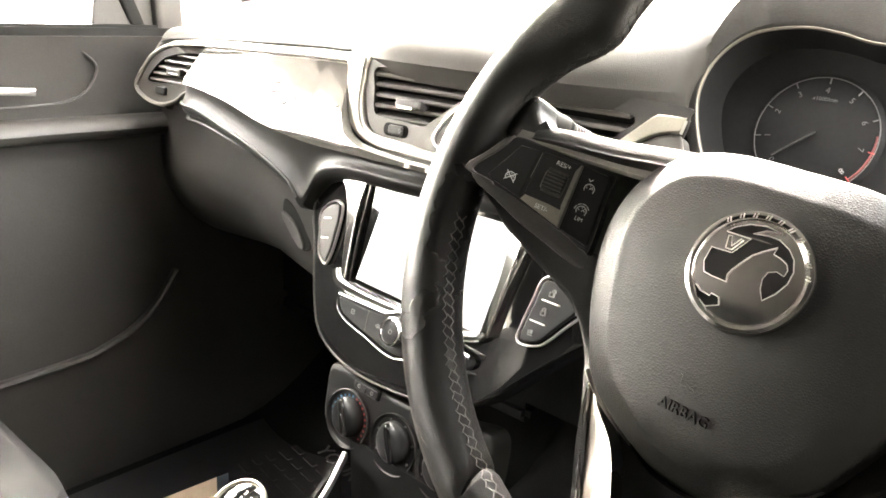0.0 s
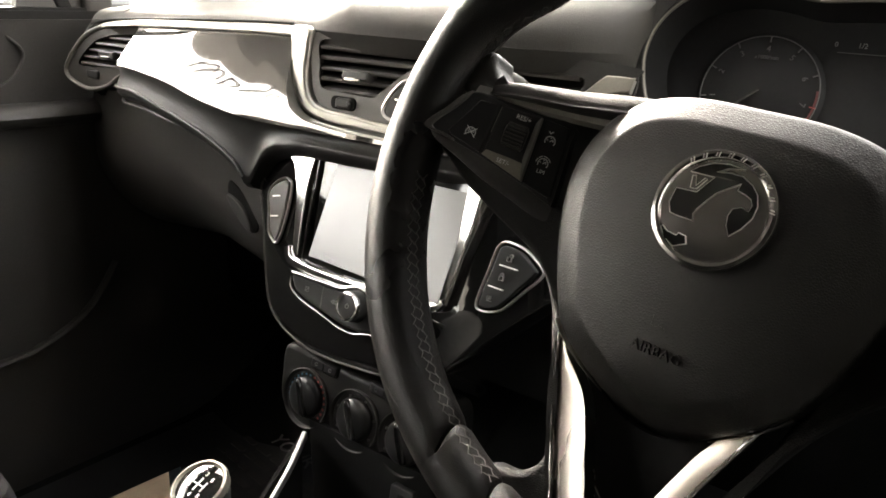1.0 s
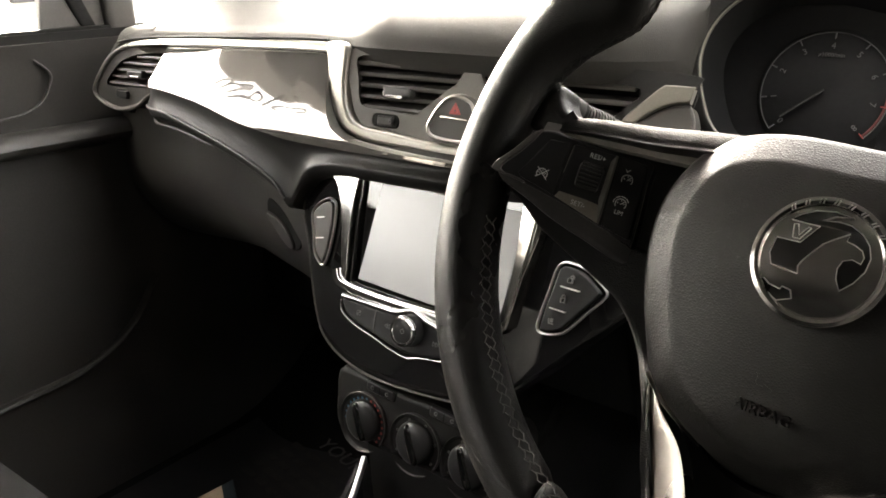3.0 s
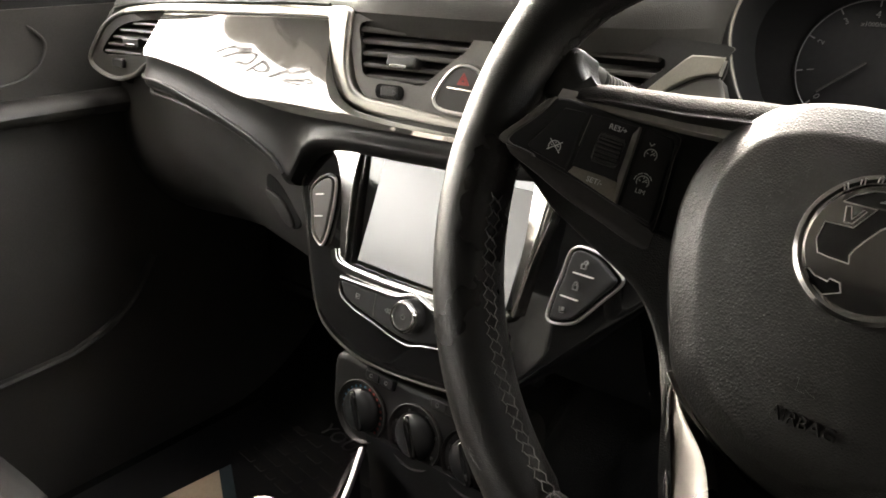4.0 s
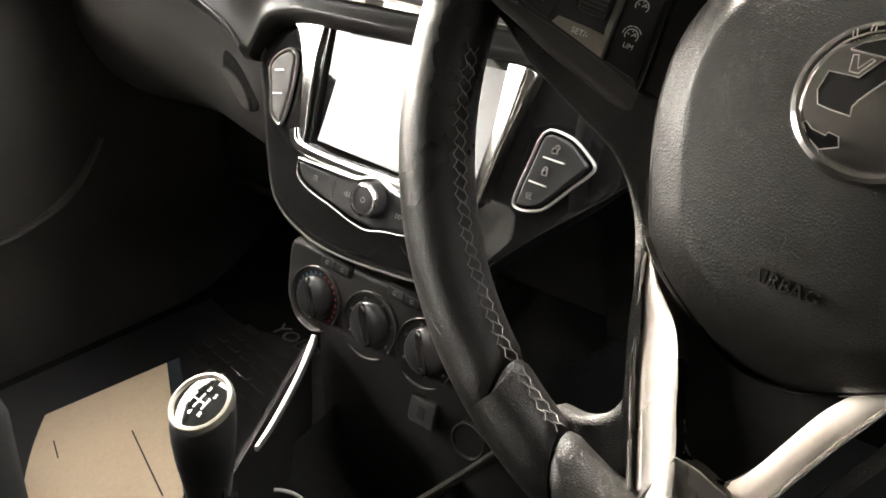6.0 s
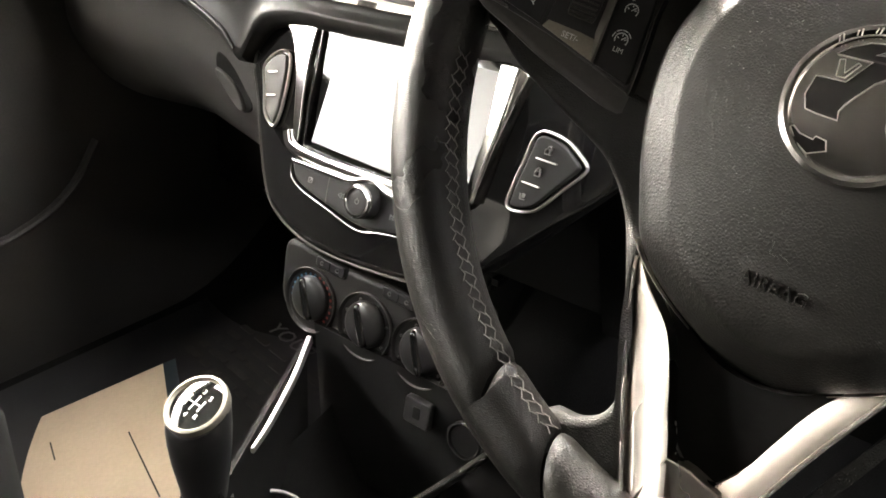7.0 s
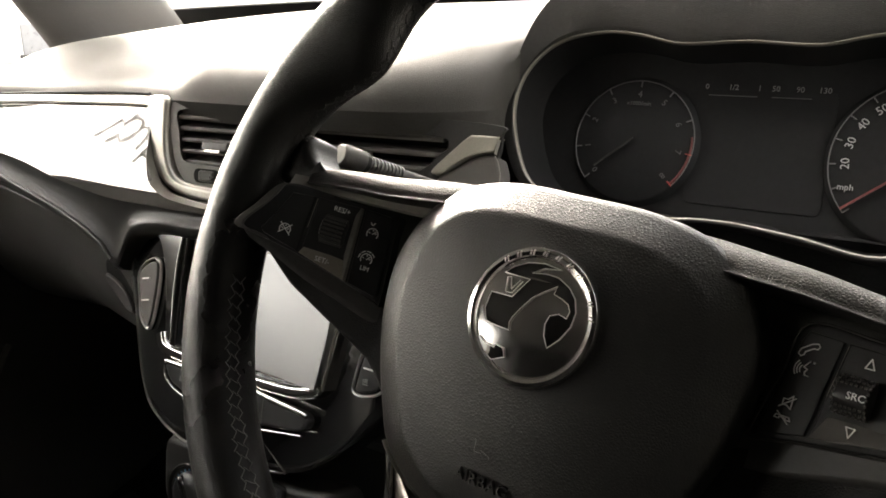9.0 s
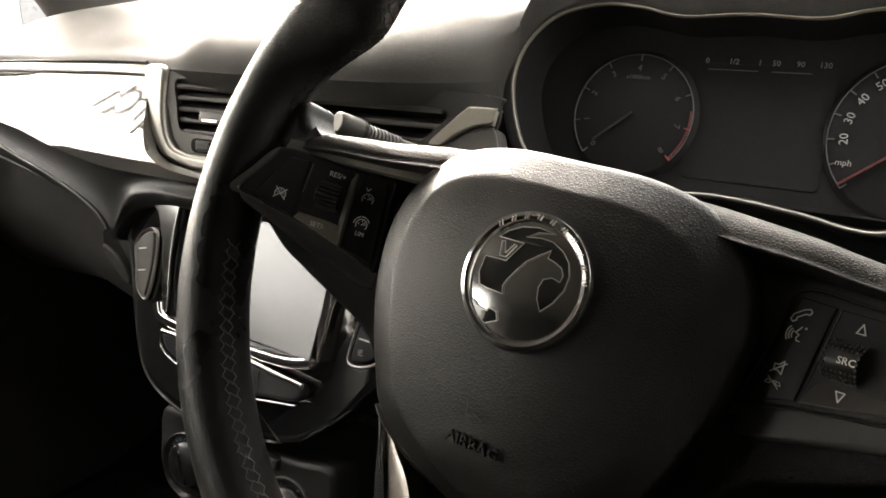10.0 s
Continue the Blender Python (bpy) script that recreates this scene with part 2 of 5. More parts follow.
def sheet(fn, nu, nv, thick, back):
    """A curved panel fn(u, v) for u, v in 0..1, with a thickness towards the direction back."""
    bm = bmesh.new()
    back = Vector(back).normalized() * thick
    front = [[bm.verts.new(fn(i / nu, j / nv)) for j in range(nv + 1)] for i in range(nu + 1)]
    rear = [[bm.verts.new(v.co + back) for v in row] for row in front]
    for i in range(nu):
        for j in range(nv):
            bm.faces.new((front[i][j], front[i + 1][j], front[i + 1][j + 1], front[i][j + 1]))
            bm.faces.new((rear[i][j], rear[i][j + 1], rear[i + 1][j + 1], rear[i + 1][j]))
    edge = [(i, 0) for i in range(nu)] + [(nu, j) for j in range(nv)] + [(i, nv) for i in range(nu, 0, -1)] + [(0, j) for j in range(nv, 0, -1)]
    for (i, j), (k, l) in zip(edge, edge[1:] + edge[:1]):
        bm.faces.new((front[i][j], rear[i][j], rear[k][l], front[k][l]))
    return bm


def cuboid(x0, x1, y0, y1, z0, z1, bevel=0.004):
    bm = bmesh.new()
    bmesh.ops.create_cube(bm, size=1.0, matrix=Matrix.Translation(((x0 + x1) / 2, (y0 + y1) / 2, (z0 + z1) / 2)) @ Matrix.Diagonal((x1 - x0, y1 - y0, z1 - z0, 1)))
    if bevel:
        bmesh.ops.bevel(bm, geom=bm.edges[:], offset=bevel, segments=2, affect="EDGES")
    return bm


def lettering(name, text, size, m, mat, parent, depth=0.0002, label="", shear=0.0, align="CENTER"):
    """Raised characters in the built-in font, in the x, y plane of m."""
    cu = bpy.data.curves.new(name, "FONT")
    cu.body, cu.size, cu.extrude, cu.align_x, cu.align_y, cu.resolution_u, cu.shear = text, size, depth, align, "CENTER", 2, shear
    tmp = bpy.data.objects.new(name, cu)
    scene.collection.objects.link(tmp)
    me = bpy.data.meshes.new_from_object(tmp.evaluated_get(bpy.context.evaluated_depsgraph_get()))
    bpy.data.objects.remove(tmp)
    bpy.data.curves.remove(cu)
    me.transform(m)
    me.materials.clear()
    me.materials.append(mat)
    ob = new(name, me)
    ob.parent = parent
    if label:
        ob["label"] = label
    return ob


def plane_frame(origin, tilt, yaw=0.0):
    """A frame on a panel: x to the right, y up along it, z towards the driver. tilt: degrees its top leans away."""
    return Matrix.Translation(origin) @ Matrix.Rotation(radians(yaw), 4, "Z") @ Matrix.Rotation(radians(90 - tilt), 4, "X")


def strokes(lines, width, height=0.0003):
    """Printed line work: each line a list of 2D points, as flat bars."""
    bm = bmesh.new()
    for line in lines:
        for (x0, y0), (x1, y1) in zip(line, line[1:]):
            d = Vector((x1 - x0, y1 - y0))
            if d.length < 1e-9:
                continue
            d.normalize()
            s = Vector((-d.y, d.x)) * width / 2
            e = d * width * 0.3
            q = [Vector((x0, y0)) - e + s, Vector((x1, y1)) + e + s, Vector((x1, y1)) + e - s, Vector((x0, y0)) - e - s]
            lo = [bm.verts.new((p.x, p.y, 0)) for p in q]
            hi = [bm.verts.new((p.x, p.y, height)) for p in q]
            bm.faces.new(hi)
            for i in range(4):
                bm.faces.new((lo[i], lo[(i + 1) % 4], hi[(i + 1) % 4], hi[i]))
    return bm


def arc(cx, cy, r, a0, a1, n=10):
    return [(cx + r * math.cos(radians(a0 + (a1 - a0) * i / n)), cy + r * math.sin(radians(a0 + (a1 - a0) * i / n))) for i in range(n + 1)]


# ---- setting: the car's shell ----
XC = -0.342  # the car's middle
LEFT, RIGHT = -0.985, 0.301

ground = part("ground", sheet(lambda u, v: Vector((-60 + 120 * u, -60 + 120 * v, 0)), 24, 24, 0.2, (0, 0, -1)), PAVING)
tagged(ground, "pale concrete paving around the parked car", "ground", kind="structure")
backdrop = part("backdrop", stack([[Vector((26 * math.cos(2 * math.pi * i / 48) * r, 26 * math.sin(2 * math.pi * i / 48) * r, z)) for i in range(48)] for r, z in ((1, -0.1), (1, 2.6), (1.02, 2.6), (1.02, -0.1), (1, -0.1))], False, False), FAR)
tagged(backdrop, "pale far-off wall around the yard", "backdrop", kind="structure")

building = thing("building", "pale far-off building with grey windows", "building", Matrix.Translation((-20.0, 0.0, 0.0)))
part("wall", cuboid(-4.0, 0.0, 4.0, 17.0, 0.0, 2.5, 0.05), FAR, building)
part("roof", cuboid(-4.3, 0.3, 3.7, 17.3, 2.5, 2.8, 0.05), PILLAR, building, "grey flat roof")
for k in range(6):
    pane_far = part("window", cuboid(-0.05, 0.04, 4.8 + 2.1 * k, 6.0 + 2.1 * k, 0.22, 0.95, 0.01), FARPANE, building, "grey window")
    part("sill", cuboid(-0.04, 0.12, 4.7 + 2.1 * k, 6.1 + 2.1 * k, 0.13, 0.216, 0.01), PILLAR, pane_far)

floor = part("floor", sheet(lambda u, v: Vector((LEFT - 0.06 + (RIGHT - LEFT + 0.12) * u, -1.9 + 2.7 * v, 0.30 + 0.38 * max(0, (v - 0.84) / 0.16) ** 2 + 0.16 * math.exp(-((LEFT - 0.06 + (RIGHT - LEFT + 0.12) * u - XC) / 0.085) ** 4))), 60, 60, 0.03, (0, 0, -1)), CARPET)
tagged(floor, "black carpeted car floor with a raised centre tunnel", "floor", kind="structure")
ceiling = part("ceiling", sheet(lambda u, v: Vector((LEFT - 0.09 + (RIGHT - LEFT + 0.18) * u, -1.95 + 2.07 * v, 1.385 + 0.06 * math.sin(math.pi * u) - 0.03 * v * v)), 12, 12, 0.04, (0, 0, 1)), LINING)
tagged(ceiling, "pale grey fabric headliner", "ceiling", kind="structure")
firewall = part("wall_front", cuboid(LEFT, RIGHT, 0.80, 0.84, 0.2, 1.03), DEEP)
tagged(firewall, "black bulkhead behind the dashboard", "wall", kind="structure")


def side_wall(name, x, sign, openings, mat):
    """The side of the body: lower panel, roof rail and posts round the window openings."""
    bm = bmesh.new()
    pieces = [(-1.9, 0.80, 0.2, 0.962)]
    # the rear piece is widened to cut the light reaching the hub
    pieces += [(-1.9, 0.26, 1.275, 1.44), (-0.86, -0.74, 0.962, 1.275), (-1.95, -1.20, 0.962, 1.275)] if openings else [(-1.95, 0.12, 0.962, 1.44)]
    for y0, y1, z0, z1 in pieces:
        piece = cuboid(min(x, x + sign * 0.06), max(x, x + sign * 0.06), y0, y1, z0, z1, 0.003)
        me = bpy.data.meshes.new("tmp")
        piece.to_mesh(me)
        piece.free()
        bm.from_mesh(me)
        bpy.data.meshes.remove(me)
    return part(name, bm, mat)


wall_l = side_wall("wall_west", LEFT - 0.03, -1, True, DOORTRIM)
tagged(wall_l, "passenger side of the car body with window openings", "wall", kind="structure")
# unseen black walls without window or rear glass, closed to keep light out
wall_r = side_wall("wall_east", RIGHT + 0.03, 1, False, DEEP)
tagged(wall_r, "unseen closed driver's side, window left out to block light", "wall", kind="structure")
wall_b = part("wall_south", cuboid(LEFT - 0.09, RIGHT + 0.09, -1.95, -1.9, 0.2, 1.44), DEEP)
tagged(wall_b, "unseen closed rear end, glass left out to block light", "wall", kind="structure")


def pillar(name, sign):
    """A tapering windscreen pillar from the dashboard's corner up to the roof."""
    x0 = XC + sign * 0.592
    foot, head = Vector((x0, 0.52, 0.99)), Vector((x0 - sign * 0.03, -0.02, 1.43))
    path = [foot.lerp(head, i / 10) + Vector((0, 0.05, 0.03)) * math.sin(math.pi * i / 10) for i in range(11)]
    return part(name, sweep(path, oval(0.094, 0.045, 20), normal=(sign, 0.35, 0), scale=lambda t: 1.0 - 0.35 * t), PILLAR)


pillar_l = pillar("pillar_west", -1)
tagged(pillar_l, "grey grained windscreen pillar trim", "pillar", kind="structure")
pillar_r = pillar("pillar_east", 1)
tagged(pillar_r, "grey grained windscreen pillar trim", "pillar", kind="structure")


def screen_point(u, v, off=0.0):
    x = XC + (u - 0.5) * (1.36 - 0.16 * v)
    bow = 1 - (2 * u - 1) ** 2
    y = 0.62 + 0.24 * bow - v * (0.56 + 0.16 * bow)
    return Vector((x, y + off, 1.035 + 0.385 * v + 0.02 * bow))


windscreen = thing("window_1", "curved clear windscreen with a black lower border", "windscreen", kind="structure")
pane = part("pane", sheet(screen_point, 20, 10, 0.004, (0, 0.6, 0.6)), GLASS, windscreen)
pane.visible_shadow = False
part("border", sheet(lambda u, v: screen_point(u, 0.10 * v, -0.008), 24, 2, 0.003, (0, 0.6, 0.6)), DEEP, windscreen, "black printed glass border")

# ---- dashboard ----
dash = thing("dashboard", "dark grey soft plastic dashboard with gloss trim", "dashboard")
Y_EDGE = [(-0.99, 0.34), (-0.94, 0.265), (-0.88, 0.215), (-0.75, 0.203), (-0.47, 0.200), (-0.43, 0.198), (-0.25, 0.211), (-0.21, 0.224), (-0.185, 0.242), (-0.172, 0.258), (-0.168, 0.270)]
Z_EDGE = [(-0.99, 0.955), (-0.94, 0.972), (-0.86, 0.986), (-0.65, 0.995), (-0.47, 1.000), (-0.168, 1.0)]
CREST = [(-0.99, 0.985), (-0.95, 1.010), (-0.87, 1.040), (-0.75, 1.062), (-0.5, 1.082), (0.3, 1.086)]


def dash_top(u, v):
    x = LEFT + (-0.168 - LEFT) * u
    yn, zn, zc = along(x, Y_EDGE), along(x, Z_EDGE), along(x, CREST)
    brow = along(x, [(-0.480, 0.0), (-0.470, 0.15), (-0.440, 0.85), (-0.425, 1.0)])
    far = 0.84 - 0.34 * (2 * abs(x - XC) / (RIGHT - LEFT)) ** 2
    plain = [(yn, zn - 0.004), (yn + 0.006, zn + 0.004), (yn + 0.018, zn + 0.010), (yn + 0.04, zn + 0.5 * (zc - zn) - 0.016), (yn + 0.10, zn + 0.7 * (zc - zn)), (0.6 * far + 0.4 * yn, zc - 0.005), (far, zc)]
    raised = [(yn - 0.002, zn - 0.004), (yn + 0.000, zn + 0.007), (yn + 0.007, zn + 0.019), (yn + 0.022, zn + 0.031), (yn + 0.060, zn + 0.046), (0.6 * far + 0.4 * yn, zc - 0.004), (far, zc)]
    ctrl = [Vector((0, a[0] * (1 - brow) + b[0] * brow, a[1] * (1 - brow) + b[1] * brow)) for a, b in zip(plain, raised)]
    run = [0.0]
    for a, b in zip(ctrl, ctrl[1:]):
        run.append(run[-1] + (b - a).length)
    s = run[-1] * v ** 1.9
    return Vector((x, along(s, [(r, c.y) for r, c in zip(run, ctrl)]), along(s, [(r, c.z) for r, c in zip(run, ctrl)])))


part("driver_top_pad", sheet(lambda u, v: Vector((-0.168 + (RIGHT + 0.168) * u, 0.37 + (0.46 - 0.34 * u * u) * v, 1.045 + 0.026 * v)), 20, 8, 0.02, (0, 0, -1)), SOFT, dash, "grey grained soft dashboard top")
part("top_pad", sheet(dash_top, 170, 44, 0.02, (0, 0.5, -1)), SOFT, dash, "grey grained soft dashboard top")

# gloss trim between the outer and the middle vents
STRIP_FULL = [(-0.93, 0.962), (-0.83, 0.979), (-0.65, 0.990), (-0.47, 0.996), (-0.2, 0.996)]
STRIP_TOP = [(-0.93, 0.962), (-0.83, 0.979), (-0.65, 0.990), (-0.491, 0.9955), (-0.486, 0.965), (-0.479, 0.940), (-0.466, 0.923), (-0.440, 0.914), (-0.384, 0.910), (-0.25, 0.908)]
STRIP_BOT = [(-0.95, 0.917), (-0.80, 0.933), (-0.754, 0.937), (-0.675, 0.931), (-0.587, 0.914), (-0.506, 0.906), (-0.10, 0.905)]
Y_LOW = [(-0.95, 0.255), (-0.86, 0.230), (-0.81, 0.196), (-0.754, 0.169), (-0.60, 0.164), (-0.45, 0.166), (-0.25, 0.182), (-0.10, 0.230)]


def strip(u, v):
    x1 = -0.25
    x0 = -0.758 - 0.004 * v + 0.006 * math.sin(math.pi * v)
    x = x0 + (x1 - x0) * u
    z0, z1 = along(x, STRIP_TOP), along(x, STRIP_BOT)
    y0, y1 = along(x, Y_EDGE) + 0.004, along(x, Y_LOW)
    z = z0 + (z1 - z0) * v
    w = (z - z1) / (along(x, STRIP_FULL) - z1)
    k = min(1.0, max(0.0, (u - 0.15) / 0.30))
    bulge = (0.5 * w + 0.425 * (w - 0.2 + math.hypot(w - 0.2, 0.1)) - 0.01003) / 1.1725
    return Vector((x, y1 + (y0 - y1) * ((1 - k) * (0.55 * w + 0.45 * w * w) + k * bulge), z))


part("gloss_strip", sheet(strip, 240, 24, 0.012, (0, 1, 0)), DECOR, dash, "glossy trim strip reflecting the windows")
part("strip_edge", sweep([strip(-0.30 + 0.82 * i / 60, 0.05) + Vector((0, -0.002, 0.002)) for i in range(61)], box(0.009, 0.004, (0, 0), 0.0015), normal=(0, -0.85, 0.5)), SATIN, dash, "thin silver edge line")
part("groove", sweep([strip(-0.32 + 0.84 * i / 60, 0.0) + Vector((0, -0.004, 0.0045)) for i in range(61)], oval(0.0014, 0.0016, 8), normal=(0, -1, 0)), DEEP, dash, "dark groove under the dashboard top")

LIP = [(-0.97, 0.885), (-0.90, 0.896), (-0.80, 0.908), (-0.747, 0.910), (-0.668, 0.897), (-0.606, 0.882), (-0.549, 0.859), (-0.531, 0.843), (-0.521, 0.853), (-0.510, 0.871), (-0.49, 0.885), (-0.45, 0.891), (-0.10, 0.892)]


def under_strip(u, v):
    x = -0.97 + 0.85 * u
    z0, z1 = along(x, STRIP_BOT) + 0.003, along(x, LIP)
    y0 = along(x, Y_LOW) + 0.006
    y1 = min(y0 - 0.004, y0)
    if v > 0.8:
        k = (v - 0.8) / 0.2
        return Vector((x, y1 + 0.060 * k ** 2.6, z1 - 0.020 * math.sin(0.5 * math.pi * k)))
    w = v / 0.8
    return Vector((x, y0 + 0.004 * math.sin(math.pi * w) - 0.004 * w, z0 + (z1 - z0) * w))


part("lip_edge", sweep([Vector((x, along(x, Y_LOW) + 0.0015, along(x, LIP) + 0.001)) for x in np.linspace(-0.80, -0.535, 60)], oval(0.0016, 0.0016, 8), normal=(0, -1, 0)), SPOKE, dash, "crisp edge of the lower dashboard")
part("lip_edge", sweep([Vector((x, along(x, Y_LOW) + 0.010, along(x, LIP) - 0.004 - 0.014 * min(1.0, (-0.535 - x) / 0.2))) for x in np.linspace(-0.82, -0.54, 60)], oval(0.0018, 0.0018, 8), normal=(0, -1, 0)), SPOKE, dash, "soft lower edge of the dashboard lip")
part("end_roll", sweep(spline([Vector(p) for p in ((-0.80, 0.225, 0.988), (-0.86, 0.228, 0.980), (-0.905, 0.235, 0.962), (-0.937, 0.245, 0.934), (-0.945, 0.255, 0.905), (-0.925, 0.255, 0.885))], 8, False), oval(0.012, 0.016, 12), normal=(0, -1, 0)), SOFT, dash, "rolled grey edge round the outer vent")
part("knee_panel", sheet(under_strip, 90, 26, 0.02, (0, 1, 0.2)), KNEE, dash, "dark curved panel under the trim")
part("core", cuboid(-0.97, -0.20, 0.47, 0.79, 0.53, 0.965, 0.01), DEEP, dash)


def glove(u, v):
    """The lid bulges a little below the lip, then rolls under into the dark footwell."""
    x = -0.98 + 0.52 * u
    a = 0.5 * math.pi * max(0.0, (v - 0.25) / 0.75) ** 1.3
    z = along(x, LIP) + 0.005 - 0.16 * min(v, 0.25) / 0.25 * 0.6 - 0.15 * math.sin(a)
    y = 0.226 - 0.006 * math.sin(math.pi * min(1.0, v / 0.5)) + 0.20 * (1 - math.cos(a)) + 0.04 * (1 - u) ** 3
    return Vector((x, y, z))


glove_box = part("glove_box_door", sheet(glove, 40, 36, 0.02, (0, 1, 0)), GLOVE, dash, "dark glove box lid below the lip")
HANDLE = plane_frame((-0.606, 0.2205, 0.785), 0) @ Matrix.Rotation(radians(-40), 4, "Z")
part("handle_recess", slab(spline([(-0.036, 0.010), (-0.010, 0.017), (0.030, 0.008), (0.024, -0.012), (-0.02, -0.010)], 5), 0.004, 0.0015, HANDLE), DEEP, glove_box, "dark handle recess")
part("handle", slab(spline([(-0.026, -0.002), (0.0, 0.006), (0.026, -0.002), (0.020, -0.013), (-0.02, -0.010)], 5), 0.012, 0.003, HANDLE @ Matrix.Translation((0, 0, 0.003))), GLOVE, glove_box, "low glove box handle")
part("under_tray", cuboid(-0.97, -0.42, 0.47, 0.80, 0.50, 0.53, 0.01), DEEP, dash)
part("driver_knee_panel", sheet(lambda u, v: Vector((-0.26 + 0.555 * u, 0.30 + 0.16 * v, 0.92 - 0.40 * v)), 20, 12, 0.02, (0, 1, 0)), CARPET, dash, "black lower panel under the instruments")


def frame_band(ctrl, width, depth, m, n=8, closed=False):
    pts = [m @ Vector((p[0], p[1], p[2] if len(p) > 2 else 0)) for p in spline([Vector((*q, 0)) if len(q) == 2 else Vector(q) for q in ctrl], n, closed)]
    return sweep(pts, box(width, depth, (0, 0), min(width, depth) * 0.35), closed, m.to_3x3() @ Vector((0, 0, 1)))


# ---- middle vents ----
VENT = plane_frame((-0.334, 0.205, 0.957), 8, 5)
vents = thing("centre_air_vents", "pair of black air vents in a satin silver frame", "air vent", VENT)
# housing plate: local x -0.135..0.135
HOUSE = spline([(-0.130, 0.036), (-0.128, 0.0), (-0.118, -0.026), (-0.09, -0.040), (-0.02, -0.046), (0.016, -0.044), (0.034, -0.032), (0.026, -0.008), (0.012, 0.020), (0.004, 0.037), (-0.06, 0.038)], 8)


def with_holes(outline, holes, depth, z=0.0):
    """A plate with openings through it, made of walls and a filled face."""
    bm = bmesh.new()
    edges = []
    for loop in [outline] + holes:
        vs = [bm.verts.new((p[0], p[1], z)) for p in loop]
        edges += [bm.edges.new((vs[i], vs[(i + 1) % len(vs)])) for i in range(len(vs))]
    bmesh.ops.triangle_fill(bm, use_beauty=True, use_dissolve=False, edges=edges)
    faces = bm.faces[:]
    ext = bmesh.ops.extrude_face_region(bm, geom=faces)
    for v in ext["geom"]:
        if isinstance(v, bmesh.types.BMVert):
            v.co.z -= depth
    return bm


VENT_L = spline([(-0.1215, 0.029), (-0.1195, 0.010), (-0.1180, -0.0060), (-0.1110, -0.0142), (-0.079, -0.0160), (-0.0540, -0.0168), (-0.0445, -0.0105), (-0.0245, 0.0050), (-0.0105, 0.0160), (-0.0070, 0.0310), (-0.04, 0.0325), (-0.10, 0.0325)], 5)
VENT_R = spline([(0.020, 0.0240), (0.024, 0.010), (0.035, -0.006), (0.060, -0.010), (0.100, -0.0085), (0.118, -0.0060), (0.1290, 0.0000), (0.1370, 0.0075), (0.1445, 0.0135), (0.1462, 0.0185), (0.1400, 0.0220), (0.10, 0.0240), (0.04, 0.0255)], 5)
part("housing", with_holes(HOUSE, [VENT_L], 0.006), VENTGREY, vents, "taupe grey vent surround")
part("dark_surround", with_holes(spline([(0.010, 0.0385), (0.011, 0.020), (0.018, -0.006), (0.034, -0.019), (0.080, -0.021), (0.130, -0.018), (0.168, -0.010), (0.186, 0.008), (0.189, 0.026), (0.184, 0.0335), (0.10, 0.0365)], 6), [VENT_R], 0.004, -0.0115), HOOD, vents, "dark surround of the second vent")


def cut_span(loop, y):
    xs = []
    for a, b in zip(loop, loop[1:] + loop[:1]):
        if (a.y - y) * (b.y - y) < 0:
            xs.append(a.x + (b.x - a.x) * (y - a.y) / (b.y - a.y))
    return (min(xs), max(xs)) if len(xs) > 1 else None


for loop, depth, top, gap in ((VENT_L, 0.0, 0.0262, 0.0098), (VENT_R, -0.011, 0.0218, 0.0118)):
    part("cavity", stack([[Vector((p.x, p.y, z + depth)) for p in loop] for z in (-0.001, -0.045)], False, True), DEEP, vents)
    for k in range(5):
        y = top - gap * k
        span = cut_span(loop, y)
        if span:
            x0, x1 = span[0] + 0.0006, span[1] - 0.0006
            prof = [(-0.010, -0.0010), (0.003, -0.0022), (0.0058, -0.0018), (0.0064, 0.0002), (0.0052, 0.0019), (0.002, 0.0022), (-0.010, 0.0010)]
            part("slat", sweep([Vector((x0, y, -0.008 + depth)), Vector((x1, y, -0.008 + depth))], prof, normal=(0, 0.96, 0.28)), SLAT, vents)
tab = part("tab", slab(box(0.030, 0.009, (0, 0), 0.002), 0.016, 0.002, Matrix.Translation((-0.072, 0.002, 0.006)) @ Matrix.Rotation(radians(-14), 4, "X")), SPOKE, vents, "black vent tab")
part("tab_insert", slab(box(0.018, 0.003, (0, 0), 0.001), 0.002, 0.0005, Matrix.Translation((-0.074, -0.0025, 0.0068))), CHROME, tab, "bright tab insert")
part("tab", slab(box(0.026, 0.009, (0, 0), 0.002), 0.016, 0.002, Matrix.Translation((0.066, 0.004, 0.004))), SPOKE, vents, "black vent tab")
part("switch_recess", slab(box(0.030, 0.0125, (0, 0), 0.005), 0.006, 0.0008, Matrix.Translation((-0.0858, -0.0252, 0.0012))), DEEP, vents, "dark recess of the shut-off wheel")
wheel_ = part("vent_switch", slab(box(0.018, 0.0095, (0, 0), 0.002), 0.01, 0.002, Matrix.Translation((-0.0850, -0.0252, 0.0032))), SPOKE, vents, "small black shut-off wheel")
part("mark", strokes([[(-0.0795, -0.0272), (-0.0765, -0.0250), (-0.0795, -0.0232), (-0.0795, -0.0272)]], 0.0007, 0.0038), DIM, wheel_)
